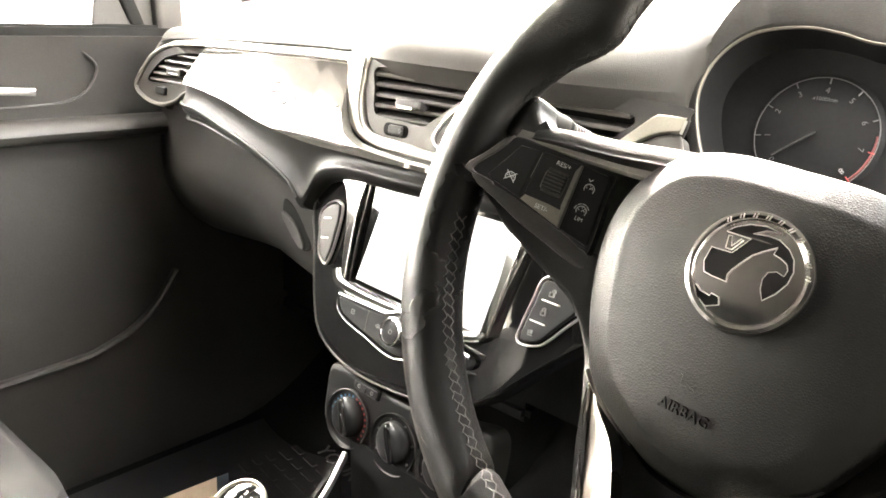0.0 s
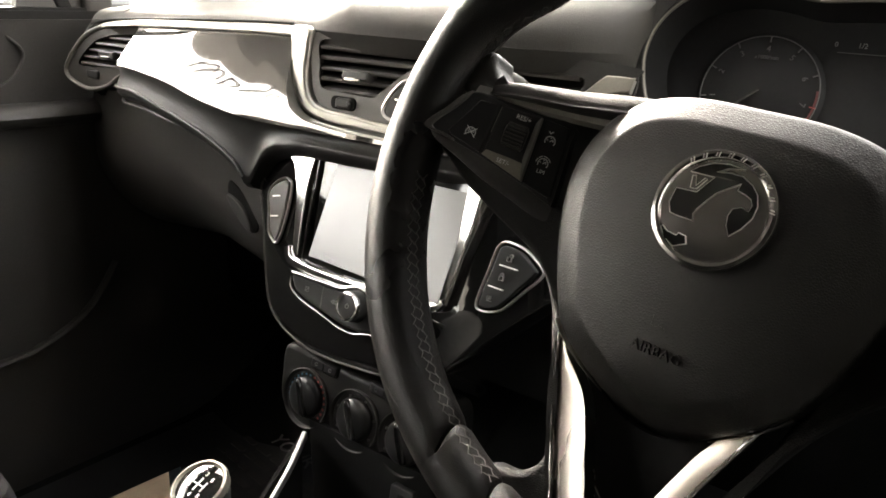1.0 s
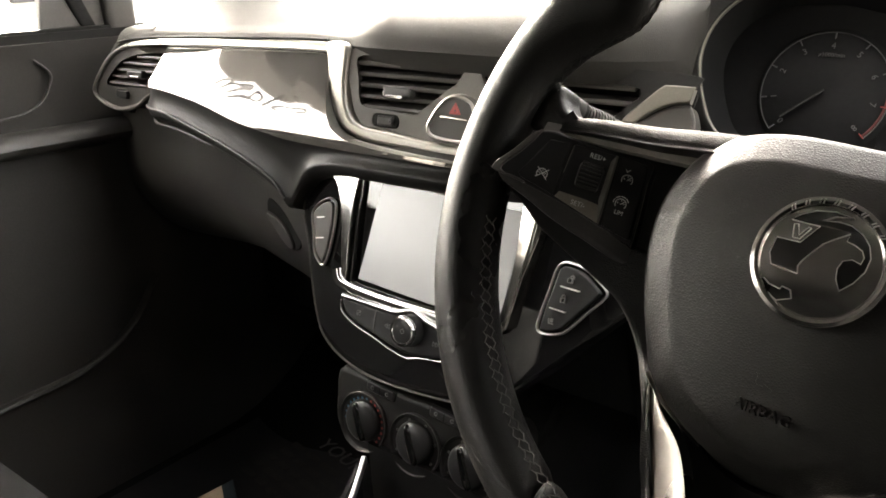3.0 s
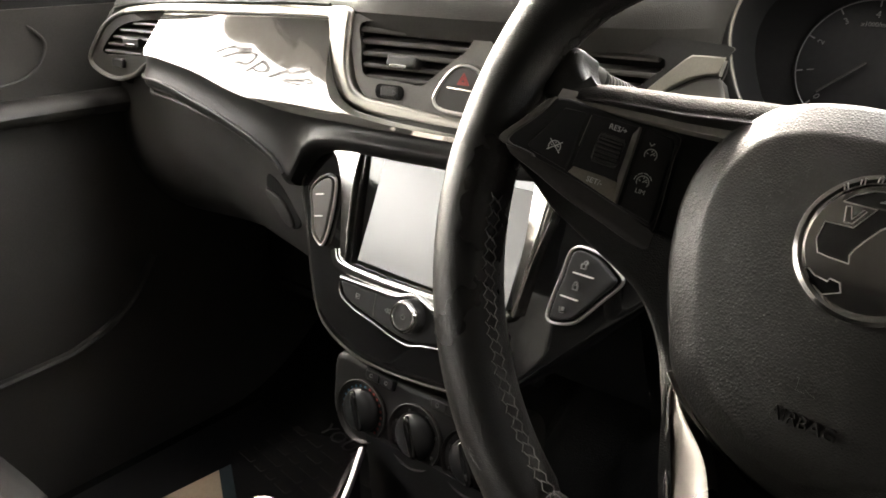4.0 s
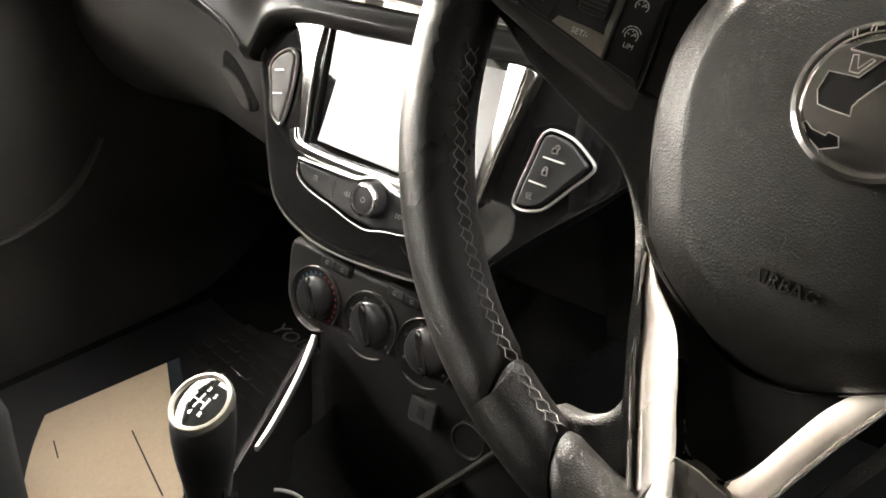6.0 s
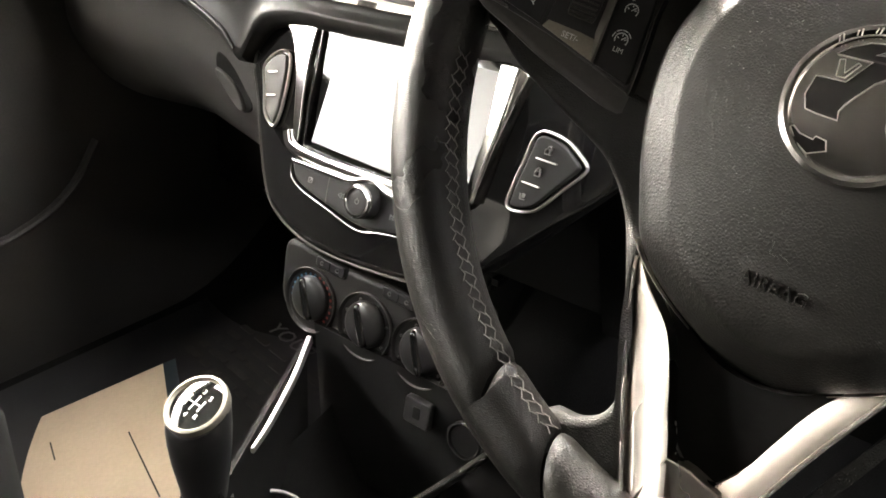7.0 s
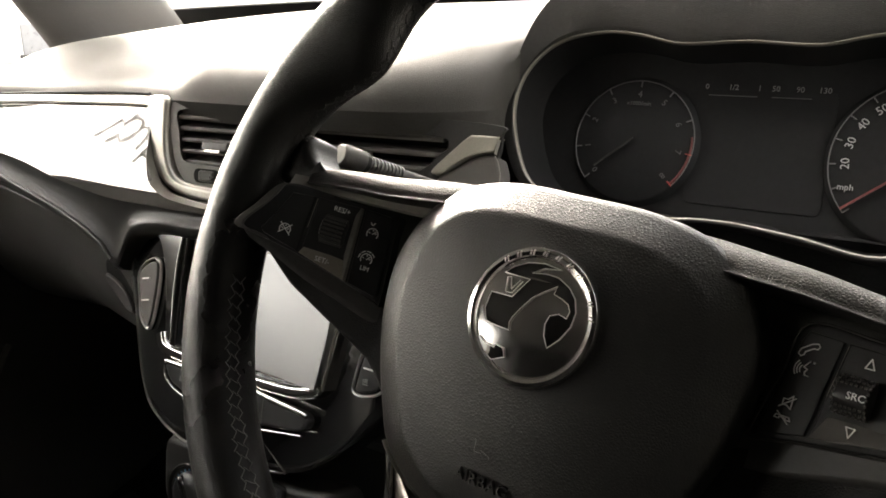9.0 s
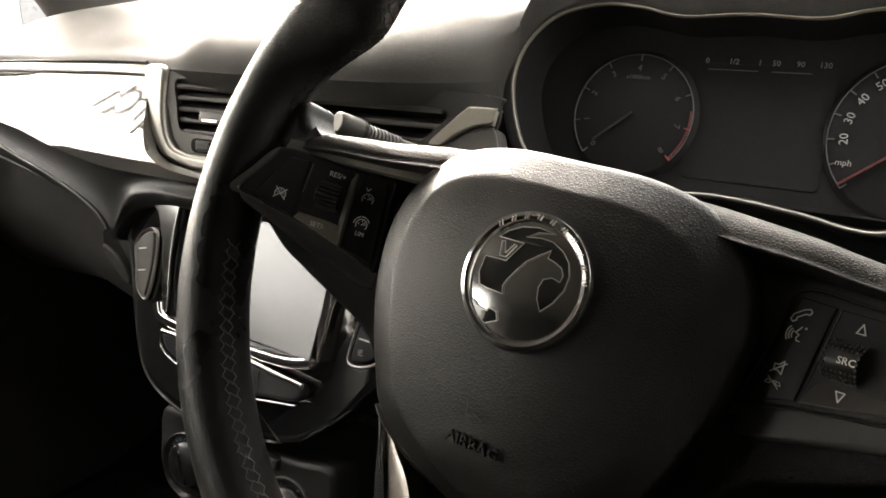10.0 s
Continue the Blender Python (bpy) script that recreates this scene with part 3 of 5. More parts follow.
part("silver_frame", slab(spline([(-0.158, 0.041), (-0.1565, 0.024), (-0.154, 0.004), (-0.1475, -0.020), (-0.133, -0.0368), (-0.105, -0.0458), (-0.052, -0.0485), (-0.010, -0.0505), (0.03, -0.0495), (0.062, -0.046), (0.062, -0.037), (0.03, -0.039), (-0.010, -0.0395), (-0.047, -0.0375), (-0.0785, -0.0345), (-0.107, -0.0325), (-0.1225, -0.0265), (-0.130, -0.0130), (-0.1320, 0.004), (-0.1305, 0.026), (-0.131, 0.041)], 6), 0.014, 0.0045, Matrix.Translation((0, 0, 0.005)), lambda x, y: 0.10 * min(0.0, x + 0.131), 5), SATIN, vents, "satin silver vent frame")
HAZ = spline([(-0.0350, -0.0280), (-0.0345, -0.0215), (-0.0260, -0.0080), (-0.0165, 0.0010), (-0.0050, 0.0030), (0.0070, -0.0020), (0.0110, -0.0140), (0.0100, -0.0290), (0.0030, -0.0345), (-0.0180, -0.0345), (-0.0300, -0.0325)], 6)
part("button_seat", slab([((p.x + 0.012) * 1.12 - 0.012, (p.y + 0.015) * 1.12 - 0.015) for p in HAZ], 0.006, 0.003, Matrix.Translation((0, 0, 0.003))), VENTGREY, vents)
haz = part("hazard_button", slab(HAZ, 0.012, 0.002, Matrix.Translation((0, 0, 0.006))), HAZGREY, vents, "dark grey hazard light button")
part("ring", sweep([Vector((p.x, p.y, 0.0062)) for p in HAZ], oval(0.0015, 0.0015, 8), True, (0, 0, 1)), BRUSHED, haz, "chrome button ring")
part("triangle", strokes([[(-0.0135, -0.0115), (-0.0035, -0.0115), (-0.0082, -0.0030), (-0.0135, -0.0115)], [(-0.0112, -0.0102), (-0.0062, -0.0102), (-0.0084, -0.0060), (-0.0112, -0.0102)]], 0.0012, 0.0066), RED, haz, "red warning triangle")
part("divider", strokes([[(-0.0230, -0.0150), (0.0040, -0.0160)]], 0.0010, 0.0066), CHROME, haz)

# silver wedge between the vents and the instruments
wedge = thing("silver_trim_wedge", "champagne silver wedge trim beside the instruments", "trim")
WEDGE = plane_frame((-0.168, 0.228, 0.966), 20, 8)
part("wedge_face", slab(spline([(-0.0310, -0.0130), (-0.0165, 0.0030), (-0.0045, 0.0146), (0.0010, 0.0160), (0.0195, 0.0160), (0.0205, 0.0135), (0.0188, 0.0060), (0.0165, 0.0036), (0.0080, 0.0024), (-0.0023, -0.0011), (-0.0130, -0.0078), (-0.0220, -0.0150)], 6), 0.009, 0.0016, WEDGE), WEDGEGREY, wedge, "champagne silver face")
part("wedge_base", slab(spline([(-0.0260, -0.018), (-0.0130, -0.0090), (-0.0023, -0.0023), (0.0080, 0.0012), (0.0180, 0.0018), (0.0215, -0.0030), (0.0245, -0.0140), (0.0245, -0.034), (-0.03, -0.040)], 5), 0.02, 0.003, WEDGE @ Matrix.Translation((0, 0, -0.0022))), KEYGREY, wedge, "dark trim under the wedge")
# highlight on the wedge's right end, drawn as strokes of brighter colour
for name, line, wide, mt in (("wedge_glint", [(0.0207, 0.0125), (0.0200, 0.0085), (0.0190, 0.0030)], 0.0020, SATIN), ("glint_line", [(0.0190, 0.0010), (0.0218, -0.0030), (0.0245, -0.0110), (0.0250, -0.0200)], 0.0007, VENTGREY)):
    edge = strokes([line], wide, 0.0008)
    edge.transform(WEDGE)
    part(name, edge, mt, wedge, "thin painted highlight along the wedge's end")

# ---- outer vent ----
OUT = plane_frame((-0.85, 0.212, 0.935), 4, 6)
outer = thing("outer_air_vent", "black outer air vent in a taupe grey surround", "air vent", OUT)
OUTLINE = spline([(-0.083, -0.020), (-0.066, 0.004), (-0.044, 0.024), (-0.01, 0.038), (0.04, 0.043), (0.100, 0.045), (0.099, 0.036), (0.082, 0.012), (0.058, -0.010), (0.026, -0.020), (0.002, -0.034), (-0.034, -0.042), (-0.070, -0.034)], 7)
HOLE = spline([(-0.056, -0.012), (-0.040, 0.008), (-0.014, 0.023), (0.03, 0.031), (0.094, 0.035), (0.076, 0.012), (0.048, -0.008), (-0.01, -0.012)], 6)
part("surround", with_holes(OUTLINE, [HOLE], 0.012), HAZGREY, outer, "dark taupe surround")
part("surround_lip", sweep([Vector((p.x * 0.985, p.y * 0.985, -0.0005)) for p in OUTLINE], oval(0.0030, 0.0045, 8), True, (0, 0, 1)), VENTGREY, outer, "rounded satin lip of the surround")
part("cavity", stack([[Vector((p.x, p.y, -0.001)) for p in HOLE], [Vector((p.x, p.y, -0.05)) for p in HOLE]], False, True), DEEP, outer)
for k in range(5):
    y = 0.027 - 0.0088 * k
    span = cut_span(HOLE, y)
    if span:
        part("slat", sweep([Vector((span[0], y, -0.008)), Vector((span[1], y, -0.008))], [(-0.008, -0.0010), (0.003, -0.0019), (0.0056, -0.0015), (0.0060, 0.0002), (0.0050, 0.0016), (-0.008, 0.0010)], normal=(0, 0.96, 0.28)), SLAT, outer)
vt = part("tab", slab(box(0.030, 0.010, (0, 0), 0.002), 0.014, 0.002, Matrix.Translation((0.002, 0.004, 0.004))), SPOKE, outer, "black vent tab")
part("tab_insert", slab(box(0.018, 0.003, (0, 0), 0.001), 0.002, 0.0005, Matrix.Translation((0.002, 0.001, 0.0048))), CHROME, vt, "bright tab insert")
part("vent_switch", slab(box(0.022, 0.011, (0, 0), 0.003), 0.01, 0.002, Matrix.Translation((-0.026, -0.022, 0.004)) @ Matrix.Rotation(radians(-4), 4, "Z")), BUTTON, outer, "small black shut-off wheel")

# ---- centre stack ----
STACK = plane_frame((-0.342, 0.168, 0.823), 17.5)
cs = thing("centre_stack", "piano black centre panel with a touchscreen", "centre panel", STACK)
PANEL = [(-0.1775, 0.012), (-0.1700, 0.032), (-0.1461, 0.0560), (-0.1209, 0.0668), (-0.0850, 0.0700), (0.0, 0.072), (0.085, 0.070), (0.14, 0.062), (0.172, 0.044), (0.188, 0.010), (0.178, -0.008), (0.1413, -0.0475), (0.1104, -0.0821), (0.0820, -0.1060), (0.0480, -0.1178), (-0.0105, -0.1240), (-0.0499, -0.1245), (-0.0788, -0.1205), (-0.1070, -0.1100), (-0.1273, -0.0925), (-0.1477, -0.0520), (-0.1617, -0.0180)]
PANEL_S = spline(PANEL, 5)


def fall(x, y=0.0):
    """The panel is flat round the screen and curves back towards both ends."""
    return -1.3 * max(0.0, -x - 0.115) ** 2 - 2.6 * max(0.0, x - 0.098) ** 2


panel_rings = [[Vector((p.x, p.y, fall(p.x) - 0.03)) for p in PANEL_S]]
for d, dz in ((0.0, -0.003), (0.0004, -0.0016), (0.0012, -0.0005), (0.0024, 0.0)):
    panel_rings.append([Vector((p.x, p.y, fall(p.x) + dz)) for p in inset(PANEL_S, d)])
for k in (0.94, 0.88, 0.82, 0.76, 0.70, 0.62, 0.50, 0.35, 0.15):
    panel_rings.append([Vector((p.x * k, (p.y + 0.025) * k - 0.025, fall(p.x * k))) for p in inset(PANEL_S, 0.0024)])
part("gloss_panel", stack(panel_rings), PIANO, cs, "piano black gloss panel")
part("panel_edge", sweep([Vector((p.x, p.y, fall(p.x) - 0.0015)) for p in PANEL_S if p.x < 0.06 and p.y < 0.026], oval(0.0014, 0.0022, 8), False, (0, 0, 1)), KEYGREY, cs, "thin grey panel edge")
SCR = [(-0.0730, 0.0645), (0.0, 0.0645), (0.0855, 0.0635), (0.0838, 0.02), (0.0800, -0.042), (0.0, -0.040), (-0.078, -0.037), (-0.0755, 0.015)]
TIP = Matrix.Translation((0, -0.040, 0.003)) @ Matrix.Rotation(radians(-4.5), 4, "X") @ Matrix.Translation((0, 0.040, 0))
part("screen_bezel", slab([(-0.104, 0.0685), (0.0, 0.0685), (0.087, 0.068), (0.083, 0.0), (0.080, -0.047), (0.0, -0.047), (-0.094, -0.044), (-0.100, 0.0)], 0.004, 0.0015, Matrix.Translation((0, 0, 0.002))), PIANO, cs, "gloss black screen border")
part("bezel_rib", slab(spline([(-0.0965, 0.063), (-0.0930, 0.063), (-0.0900, 0.0), (-0.0870, -0.036), (-0.0895, -0.038), (-0.0940, 0.0)], 4), 0.006, 0.0012, Matrix.Translation((0, 0, 0.0065)), lambda x, y: 0.25 * (x + 0.0915)), PIANO, cs, "raised gloss rib beside the screen")
part("touchscreen", slab(SCR, 0.008, 0.0008, TIP @ Matrix.Translation((0, 0, 0.0065))), SCREEN, cs, "blank touchscreen, switched off")
part("silver_blade", slab(spline([(-0.1350, 0.0535), (-0.1250, 0.0605), (-0.1140, 0.0640), (-0.0995, 0.0650), (-0.1000, 0.050), (-0.1015, 0.030), (-0.1000, 0.0), (-0.0960, -0.033), (-0.0975, -0.0405), (-0.1035, -0.0360), (-0.1105, -0.0023), (-0.1165, 0.0215), (-0.1268, 0.0446)], 4), 0.008, 0.0015, Matrix.Translation((0, 0, 0.006)), lambda x, y: -0.02 * (x + 0.105)), CHROME, cs, "bright blade beside the screen")
part("silver_blade", slab([(0.0830, 0.0605), (0.0850, 0.0615), (0.0990, 0.0610), (0.0960, 0.030), (0.0905, -0.006), (0.0862, -0.0400), (0.0850, -0.0420), (0.0820, -0.0235), (0.0838, 0.020)], 0.010, 0.0012, Matrix.Translation((0, 0, 0.0085)), lambda x, y: 0.10 * (x - 0.088) + 0.02 * y), CHROME, cs, "bright inner face of the tapered blade")
part("silver_blade", slab([(0.0996, 0.0608), (0.1050, 0.0595), (0.1062, 0.0570), (0.1011, 0.0360), (0.0941, 0.0026), (0.0885, -0.0400), (0.0868, -0.0412), (0.0911, -0.006), (0.0966, 0.030)], 0.010, 0.0012, Matrix.Translation((0, 0, 0.0092)), lambda x, y: -0.55 * (x - 0.0966 - 0.11 * (y - 0.03)) + 0.02 * y), CHROME, cs, "outer face of the tapered blade")
part("screen_sill", frame_band([(-0.109, -0.034), (-0.100, -0.046), (-0.06, -0.050), (0.0, -0.050), (0.05, -0.049), (0.076, -0.044), (0.082, -0.038)], 0.011, 0.008, Matrix.Translation((0, 0, 0.005)), 6), CHROME, cs, "bright lip under the screen")
# radio bar
BAR = spline([(-0.090, -0.057), (-0.05, -0.058), (-0.02, -0.056), (-0.006, -0.053), (0.010, -0.056), (0.045, -0.060), (0.075, -0.063), (0.072, -0.076), (0.035, -0.082), (-0.006, -0.089), (-0.048, -0.082), (-0.080, -0.074), (-0.090, -0.066)], 6)
bar = part("radio_bar", slab(BAR, 0.012, 0.003, Matrix.Translation((0, 0, 0.010))), BUTTON, cs, "dark grey bar of radio buttons")
part("chrome_line", frame_band([(-0.092, -0.056), (-0.05, -0.056), (-0.026, -0.0555), (-0.006, -0.0495), (0.014, -0.0555), (0.045, -0.059), (0.078, -0.062)], 0.0042, 0.004, Matrix.Translation((0, 0, 0.0105)), 6), CHROME, bar, "chrome line over the buttons")
part("chrome_line", frame_band([(-0.094, -0.060), (-0.091, -0.071), (-0.075, -0.079), (-0.048, -0.085), (-0.024, -0.091), (-0.006, -0.0925), (0.012, -0.088), (0.04, -0.084), (0.074, -0.079)], 0.0017, 0.0025, Matrix.Translation((0, 0, 0.009)), 6), CHROME, bar, "chrome line under the buttons")
for x in (-0.049, 0.030):
    part("gap", strokes([[(x, -0.060), (x + 0.001, -0.080)]], 0.0009, 0.0104), KEYGREY, bar)
for marks in ([[(-0.036, -0.070), (-0.033, -0.068), (-0.033, -0.072), (-0.036, -0.070)], [(-0.033, -0.070), (-0.030, -0.068), (-0.030, -0.072), (-0.033, -0.070)]], [[(-0.071, -0.065), (-0.067, -0.065), (-0.067, -0.069), (-0.071, -0.069), (-0.071, -0.065)], [(-0.070, -0.068), (-0.067, -0.065)]], [[(0.020, -0.070), (0.023, -0.072), (0.020, -0.074), (0.020, -0.070)], [(0.023, -0.070), (0.026, -0.072), (0.023, -0.074), (0.023, -0.070)]]):
    part("symbol", strokes(marks, 0.0006, 0.0105), DIMKEY, bar)
knob = part("volume_knob", lathe([(0.0145, 0.0), (0.0143, 0.006), (0.0138, 0.012), (0.0132, 0.0150)], 36, Matrix.Translation((-0.006, -0.067, 0.006))), BUTTON, cs, "black volume knob")
part("rim", lathe([(0.0134, -0.002), (0.0136, 0.001), (0.0126, 0.0028), (0.0108, 0.0030), (0.0100, 0.0012)], 36, Matrix.Translation((-0.006, -0.067, 0.0205))), CHROME, knob, "chrome knob rim")
part("cap", lathe([(0.0108, 0.0), (0.0108, 0.0012), (0.0095, 0.0018), (0.002, 0.0019)], 28, Matrix.Translation((-0.006, -0.067, 0.0205))), BUTTON, knob, "dark knob face")
part("power_symbol", strokes([arc(-0.006, -0.067, 0.0020, 120, 420, 12), [(-0.006, -0.0660), (-0.006, -0.0642)]], 0.0004, 0.0227), DIMKEY, knob)


def button_group(outline, key_mat, label):
    """A pad of keys in a black well with a chrome ring round it."""
    loop = spline(outline, 6)
    grp = part("button_pad", slab(loop, 0.008, 0.002, Matrix.Translation((0, 0, 0.003)), fall), PIANO, cs, label)
    part("ring", sweep([Vector((p.x, p.y, 0.0032 + fall(p.x))) for p in loop], oval(0.0011, 0.0020, 8), True, (0, 0, 1)), BRUSHED, grp, "chrome ring")
    part("key_face", slab([(p.x, p.y) for p in inset(loop, 0.0030)], 0.005, 0.0016, Matrix.Translation((0, 0, 0.0050)), lambda x, y: 0.5 * fall(x)), key_mat, grp, "dark key face")
    return grp


lb = button_group([(-0.1577, 0.0113), (-0.1505, 0.0225), (-0.1400, 0.0290), (-0.1330, 0.0300), (-0.1262, 0.0253), (-0.1240, 0.0054), (-0.1255, -0.0206), (-0.1295, -0.0340), (-0.1361, -0.0336), (-0.1453, -0.0253), (-0.1519, -0.0058)], KEYGREY, "chrome-ringed pad of grey buttons")
for y in (0.0105, -0.0095):
    part("divider", strokes([[(-0.1465 + 0.0025 * (y < 0), y - 0.001), (-0.1375 + 0.0030 * (y < 0), y + 0.001)]], 0.0012, 0.0058), BRUSHED, lb)
rb = button_group([(0.1128, -0.0328), (0.1137, -0.0197), (0.1173, 0.0004), (0.1197, 0.0157), (0.1230, 0.0218), (0.1295, 0.0240), (0.1431, 0.0215), (0.1541, 0.0144), (0.1612, 0.0076), (0.1596, 0.0010), (0.1507, -0.0110), (0.1377, -0.0287), (0.1300, -0.0340), (0.1187, -0.0362)], BUTTON, "chrome-ringed pad of lock and seat buttons")
for x0, x1, y in ((0.1275, 0.1430, 0.0045), (0.1215, 0.1350, -0.0143)):
    part("divider", strokes([[(x0, y + 0.0003), (x1, y - 0.0003)]], 0.0008, 0.0058), BRUSHED, rb)


def padlock(x, y, up):
    s = 0.0017
    return [[(x - s, y), (x + s, y), (x + s, y - 2 * s), (x - s, y - 2 * s), (x - s, y)], [(x - s * 0.7 + up, y), (x - s * 0.7 + up, y + s), (x + up, y + 1.6 * s), (x + s * 0.7 + up, y + s), (x + s * 0.7 + up, y)]]


part("symbol", strokes(padlock(0.1345, 0.0125, 0.0013), 0.0005, 0.0056), DIMKEY, rb)
part("symbol", strokes(padlock(0.1313, -0.0040, 0.0), 0.0005, 0.0056), DIMKEY, rb)
part("symbol", strokes([[(0.1225, -0.0225), (0.1230, -0.0262), (0.1265, -0.0262)], [(0.1245, -0.0220), (0.1245, -0.0248)], [(0.1258, -0.0220), (0.1258, -0.0248)]], 0.0006, 0.0056), DIMKEY, rb)

# ---- heater panel ----
HEAT = plane_frame((-0.336, 0.126, 0.655), 12)
heater = thing("heater_panel", "dark plastic heater panel with three round dials", "heater panel", HEAT)
HP = spline([(-0.100, 0.045), (-0.05, 0.044), (0.0, 0.043), (0.06, 0.046), (0.10, 0.050), (0.108, 0.02), (0.104, -0.012), (0.085, -0.034), (0.04, -0.036), (-0.04, -0.032), (-0.075, -0.028), (-0.098, -0.014), (-0.104, 0.012)], 6)
part("panel", slab(HP, 0.03, 0.006), KNEE, heater, "dark grained panel")


def dial(x, dots):
    d = part("dial", lathe([(0.0295, -0.002), (0.0300, 0.0020), (0.0292, 0.0030), (0.0282, 0.0024), (0.0272, 0.0002), (0.0255, -0.0006), (0.010, -0.0006)], 40, Matrix.Translation((x, 0.0, 0))), DARK, heater, "round dark dial with a thin rim")
    grip = part("grip", lathe([(0.0206, -0.001), (0.0204, 0.0030), (0.0190, 0.0056), (0.0160, 0.0076), (0.010, 0.0088), (0.003, 0.0092)], 32, Matrix.Translation((x + 0.0005, 0.002, 0.0))), KEYBLACK, d, "gloss black domed grip")
    part("pointer", slab(spline([(-0.0026, 0.0165), (0.0026, 0.0165), (0.0042, 0.0), (0.0030, -0.0165), (-0.0030, -0.0165), (-0.0042, 0.0)], 4), 0.012, 0.0026, Matrix.Translation((x + 0.0005, 0.002, 0.0112)) @ Matrix.Rotation(radians(24), 4, "Z")), PIANO, grip, "raised black finger bar")
    if dots:
        for a in range(-52, 200, 14):
            px, py = x + 0.0232 * math.cos(radians(a)), 0.0232 * math.sin(radians(a))
            part("dot", lathe([(0.0015, 0.0), (0.0015, 0.0006), (0.0010, 0.0008)], 6, Matrix.Translation((px, py, -0.0006))), RED if a < 78 else BLUE, d)
    else:
        for a in range(-30, 211, 48):
            px, py = x + 0.0232 * math.cos(radians(a)), 0.0232 * math.sin(radians(a))
            part("dial_mark", strokes([arc(px, py, 0.0011, 0, 270, 6)], 0.0006, 0.0006), DIMKEY, d)
    return d


for x, dots in ((-0.064, True), (0.0, False), (0.060, False)):
    dial(x, dots)
for x in (-0.046, 0.030):
    part("button_frame", slab(box(0.037, 0.0125, (0, 0), 0.004), 0.006, 0.001, Matrix.Translation((x, 0.0375, 0.0008)) @ Matrix.Rotation(radians(-3), 4, "Z")), DEEP, heater)
    b = part("heater_button", slab(box(0.034, 0.010, (0, 0), 0.003), 0.008, 0.002, Matrix.Translation((x, 0.0375, 0.003)) @ Matrix.Rotation(radians(-3), 4, "Z")), BUTTON, heater, "small flat button")
    part("gap", strokes([[(x, 0.034), (x, 0.041)]], 0.0008, 0.0036), DEEP, b)
    for k in (-0.009, 0.009):
        part("button_mark", strokes([arc(x + k, 0.0375 - 0.05 * k, 0.0016, 30, 330, 8)], 0.0007, 0.0036), DIMKEY, b)

# ---- steering wheel ----
RAKE, TURN_ = 25.0, -5.5
WHEEL = plane_frame((0, 0, 0.95), RAKE) @ Matrix.Rotation(radians(TURN_), 4, "Z")
wheel = thing("steering_wheel", "black leather steering wheel with silver lower spokes", "steering wheel", WHEEL)
R0, R1, H0, LEAN_ = 0.1873, 0.0170, -0.0132, 0.0356


def rim_ring(a, pinch=1.0):
    """A section of the rim at the angle a, with thumb rests at ten and two o'clock."""
    deg = math.degrees(a) % 360
    bulge = max(math.exp(-((deg - 143) / (9 if deg < 143 else 12)) ** 2), math.exp(-((deg - 37) / (12 if deg < 37 else 9)) ** 2))
    grip = 1.0 + 0.06 * math.exp(-((deg - 200) / 30) ** 2) + 0.06 * math.exp(-((deg - 340) / 30) ** 2)
    out = []
    for i in range(24):
        f = 2 * math.pi * i / 24
        inner = max(0.0, -math.cos(f)) ** 1.5
        rr = R1 * pinch * grip
        r = R0 + rr * math.cos(f) * 1.0 - 0.019 * bulge * inner
        h = H0 + LEAN_ * R0 * math.sin(a) + rr * 1.08 * math.sin(f)
        out.append(Vector((r * math.cos(a), r * math.sin(a), h)))
    return out


def rim_arc(a0, a1, n, k0=0.0, k1=0.0):
    """A stretch of the rim; k0, k1: degrees by which its ends run on at the outer side."""
    rings = []
    for i in range(n + 1):
        t = i / n
        edge = min(i, n - i) * abs(a1 - a0) / n
        pinch = 1.0 - 0.10 * math.exp(-(edge / 0.8) ** 2)
        ring = []
        for j in range(24):
            w = (1 + math.cos(2 * math.pi * j / 24)) / 2
            fade0, fade1 = max(0.0, 1 - t * 4), max(0.0, 1 - (1 - t) * 4)
            a = a0 + (a1 - a0) * t + w * (k0 * fade0 + k1 * fade1)
            ring.append(rim_ring(radians(a), pinch)[j])
        rings.append(ring)
    return stack(rings)


rim = part("rim", rim_arc(-58, 238, 180, -8, 8), LEATHER, wheel, "stitched black leather rim")
part("lower_rim", rim_arc(238.7, 250.8, 20, 8, 8), LEATHER, wheel, "smooth black lower rim section")
part("lower_rim", rim_arc(289.2, 301.3, 20, -8, -8), LEATHER, wheel, "smooth black lower rim section")
part("lower_rim", rim_arc(251.4, 288.6, 30, 8, -8), PAD, wheel, "grained black lower rim section")
# cross stitches along the inner side of the rim
st = bmesh.new()


def on_rim(deg, phi, lift=0.0006):
    ring = rim_ring(radians(deg))
    k = (phi / (2 * math.pi) * 24) % 24
    i = int(k)
    p = ring[i].lerp(ring[(i + 1) % 24], k - i)
    c = Vector((R0 * math.cos(radians(deg)), R0 * math.sin(radians(deg)), H0 + LEAN_ * R0 * math.sin(radians(deg))))
    return p + (p - c).normalized() * lift


def thread(p, q, r=0.00022):
    d = (q - p).normalized()
    s = d.orthogonal().normalized()
    t = d.cross(s)
    a = [st.verts.new(p + (s * math.cos(w) + t * math.sin(w)) * r) for w in (0, 1.57, 3.14, 4.71)]
    b = [st.verts.new(q + (s * math.cos(w) + t * math.sin(w)) * r) for w in (0, 1.57, 3.14, 4.71)]
    for i in range(4):
        st.faces.new((a[i], a[(i + 1) % 4], b[(i + 1) % 4], b[i]))


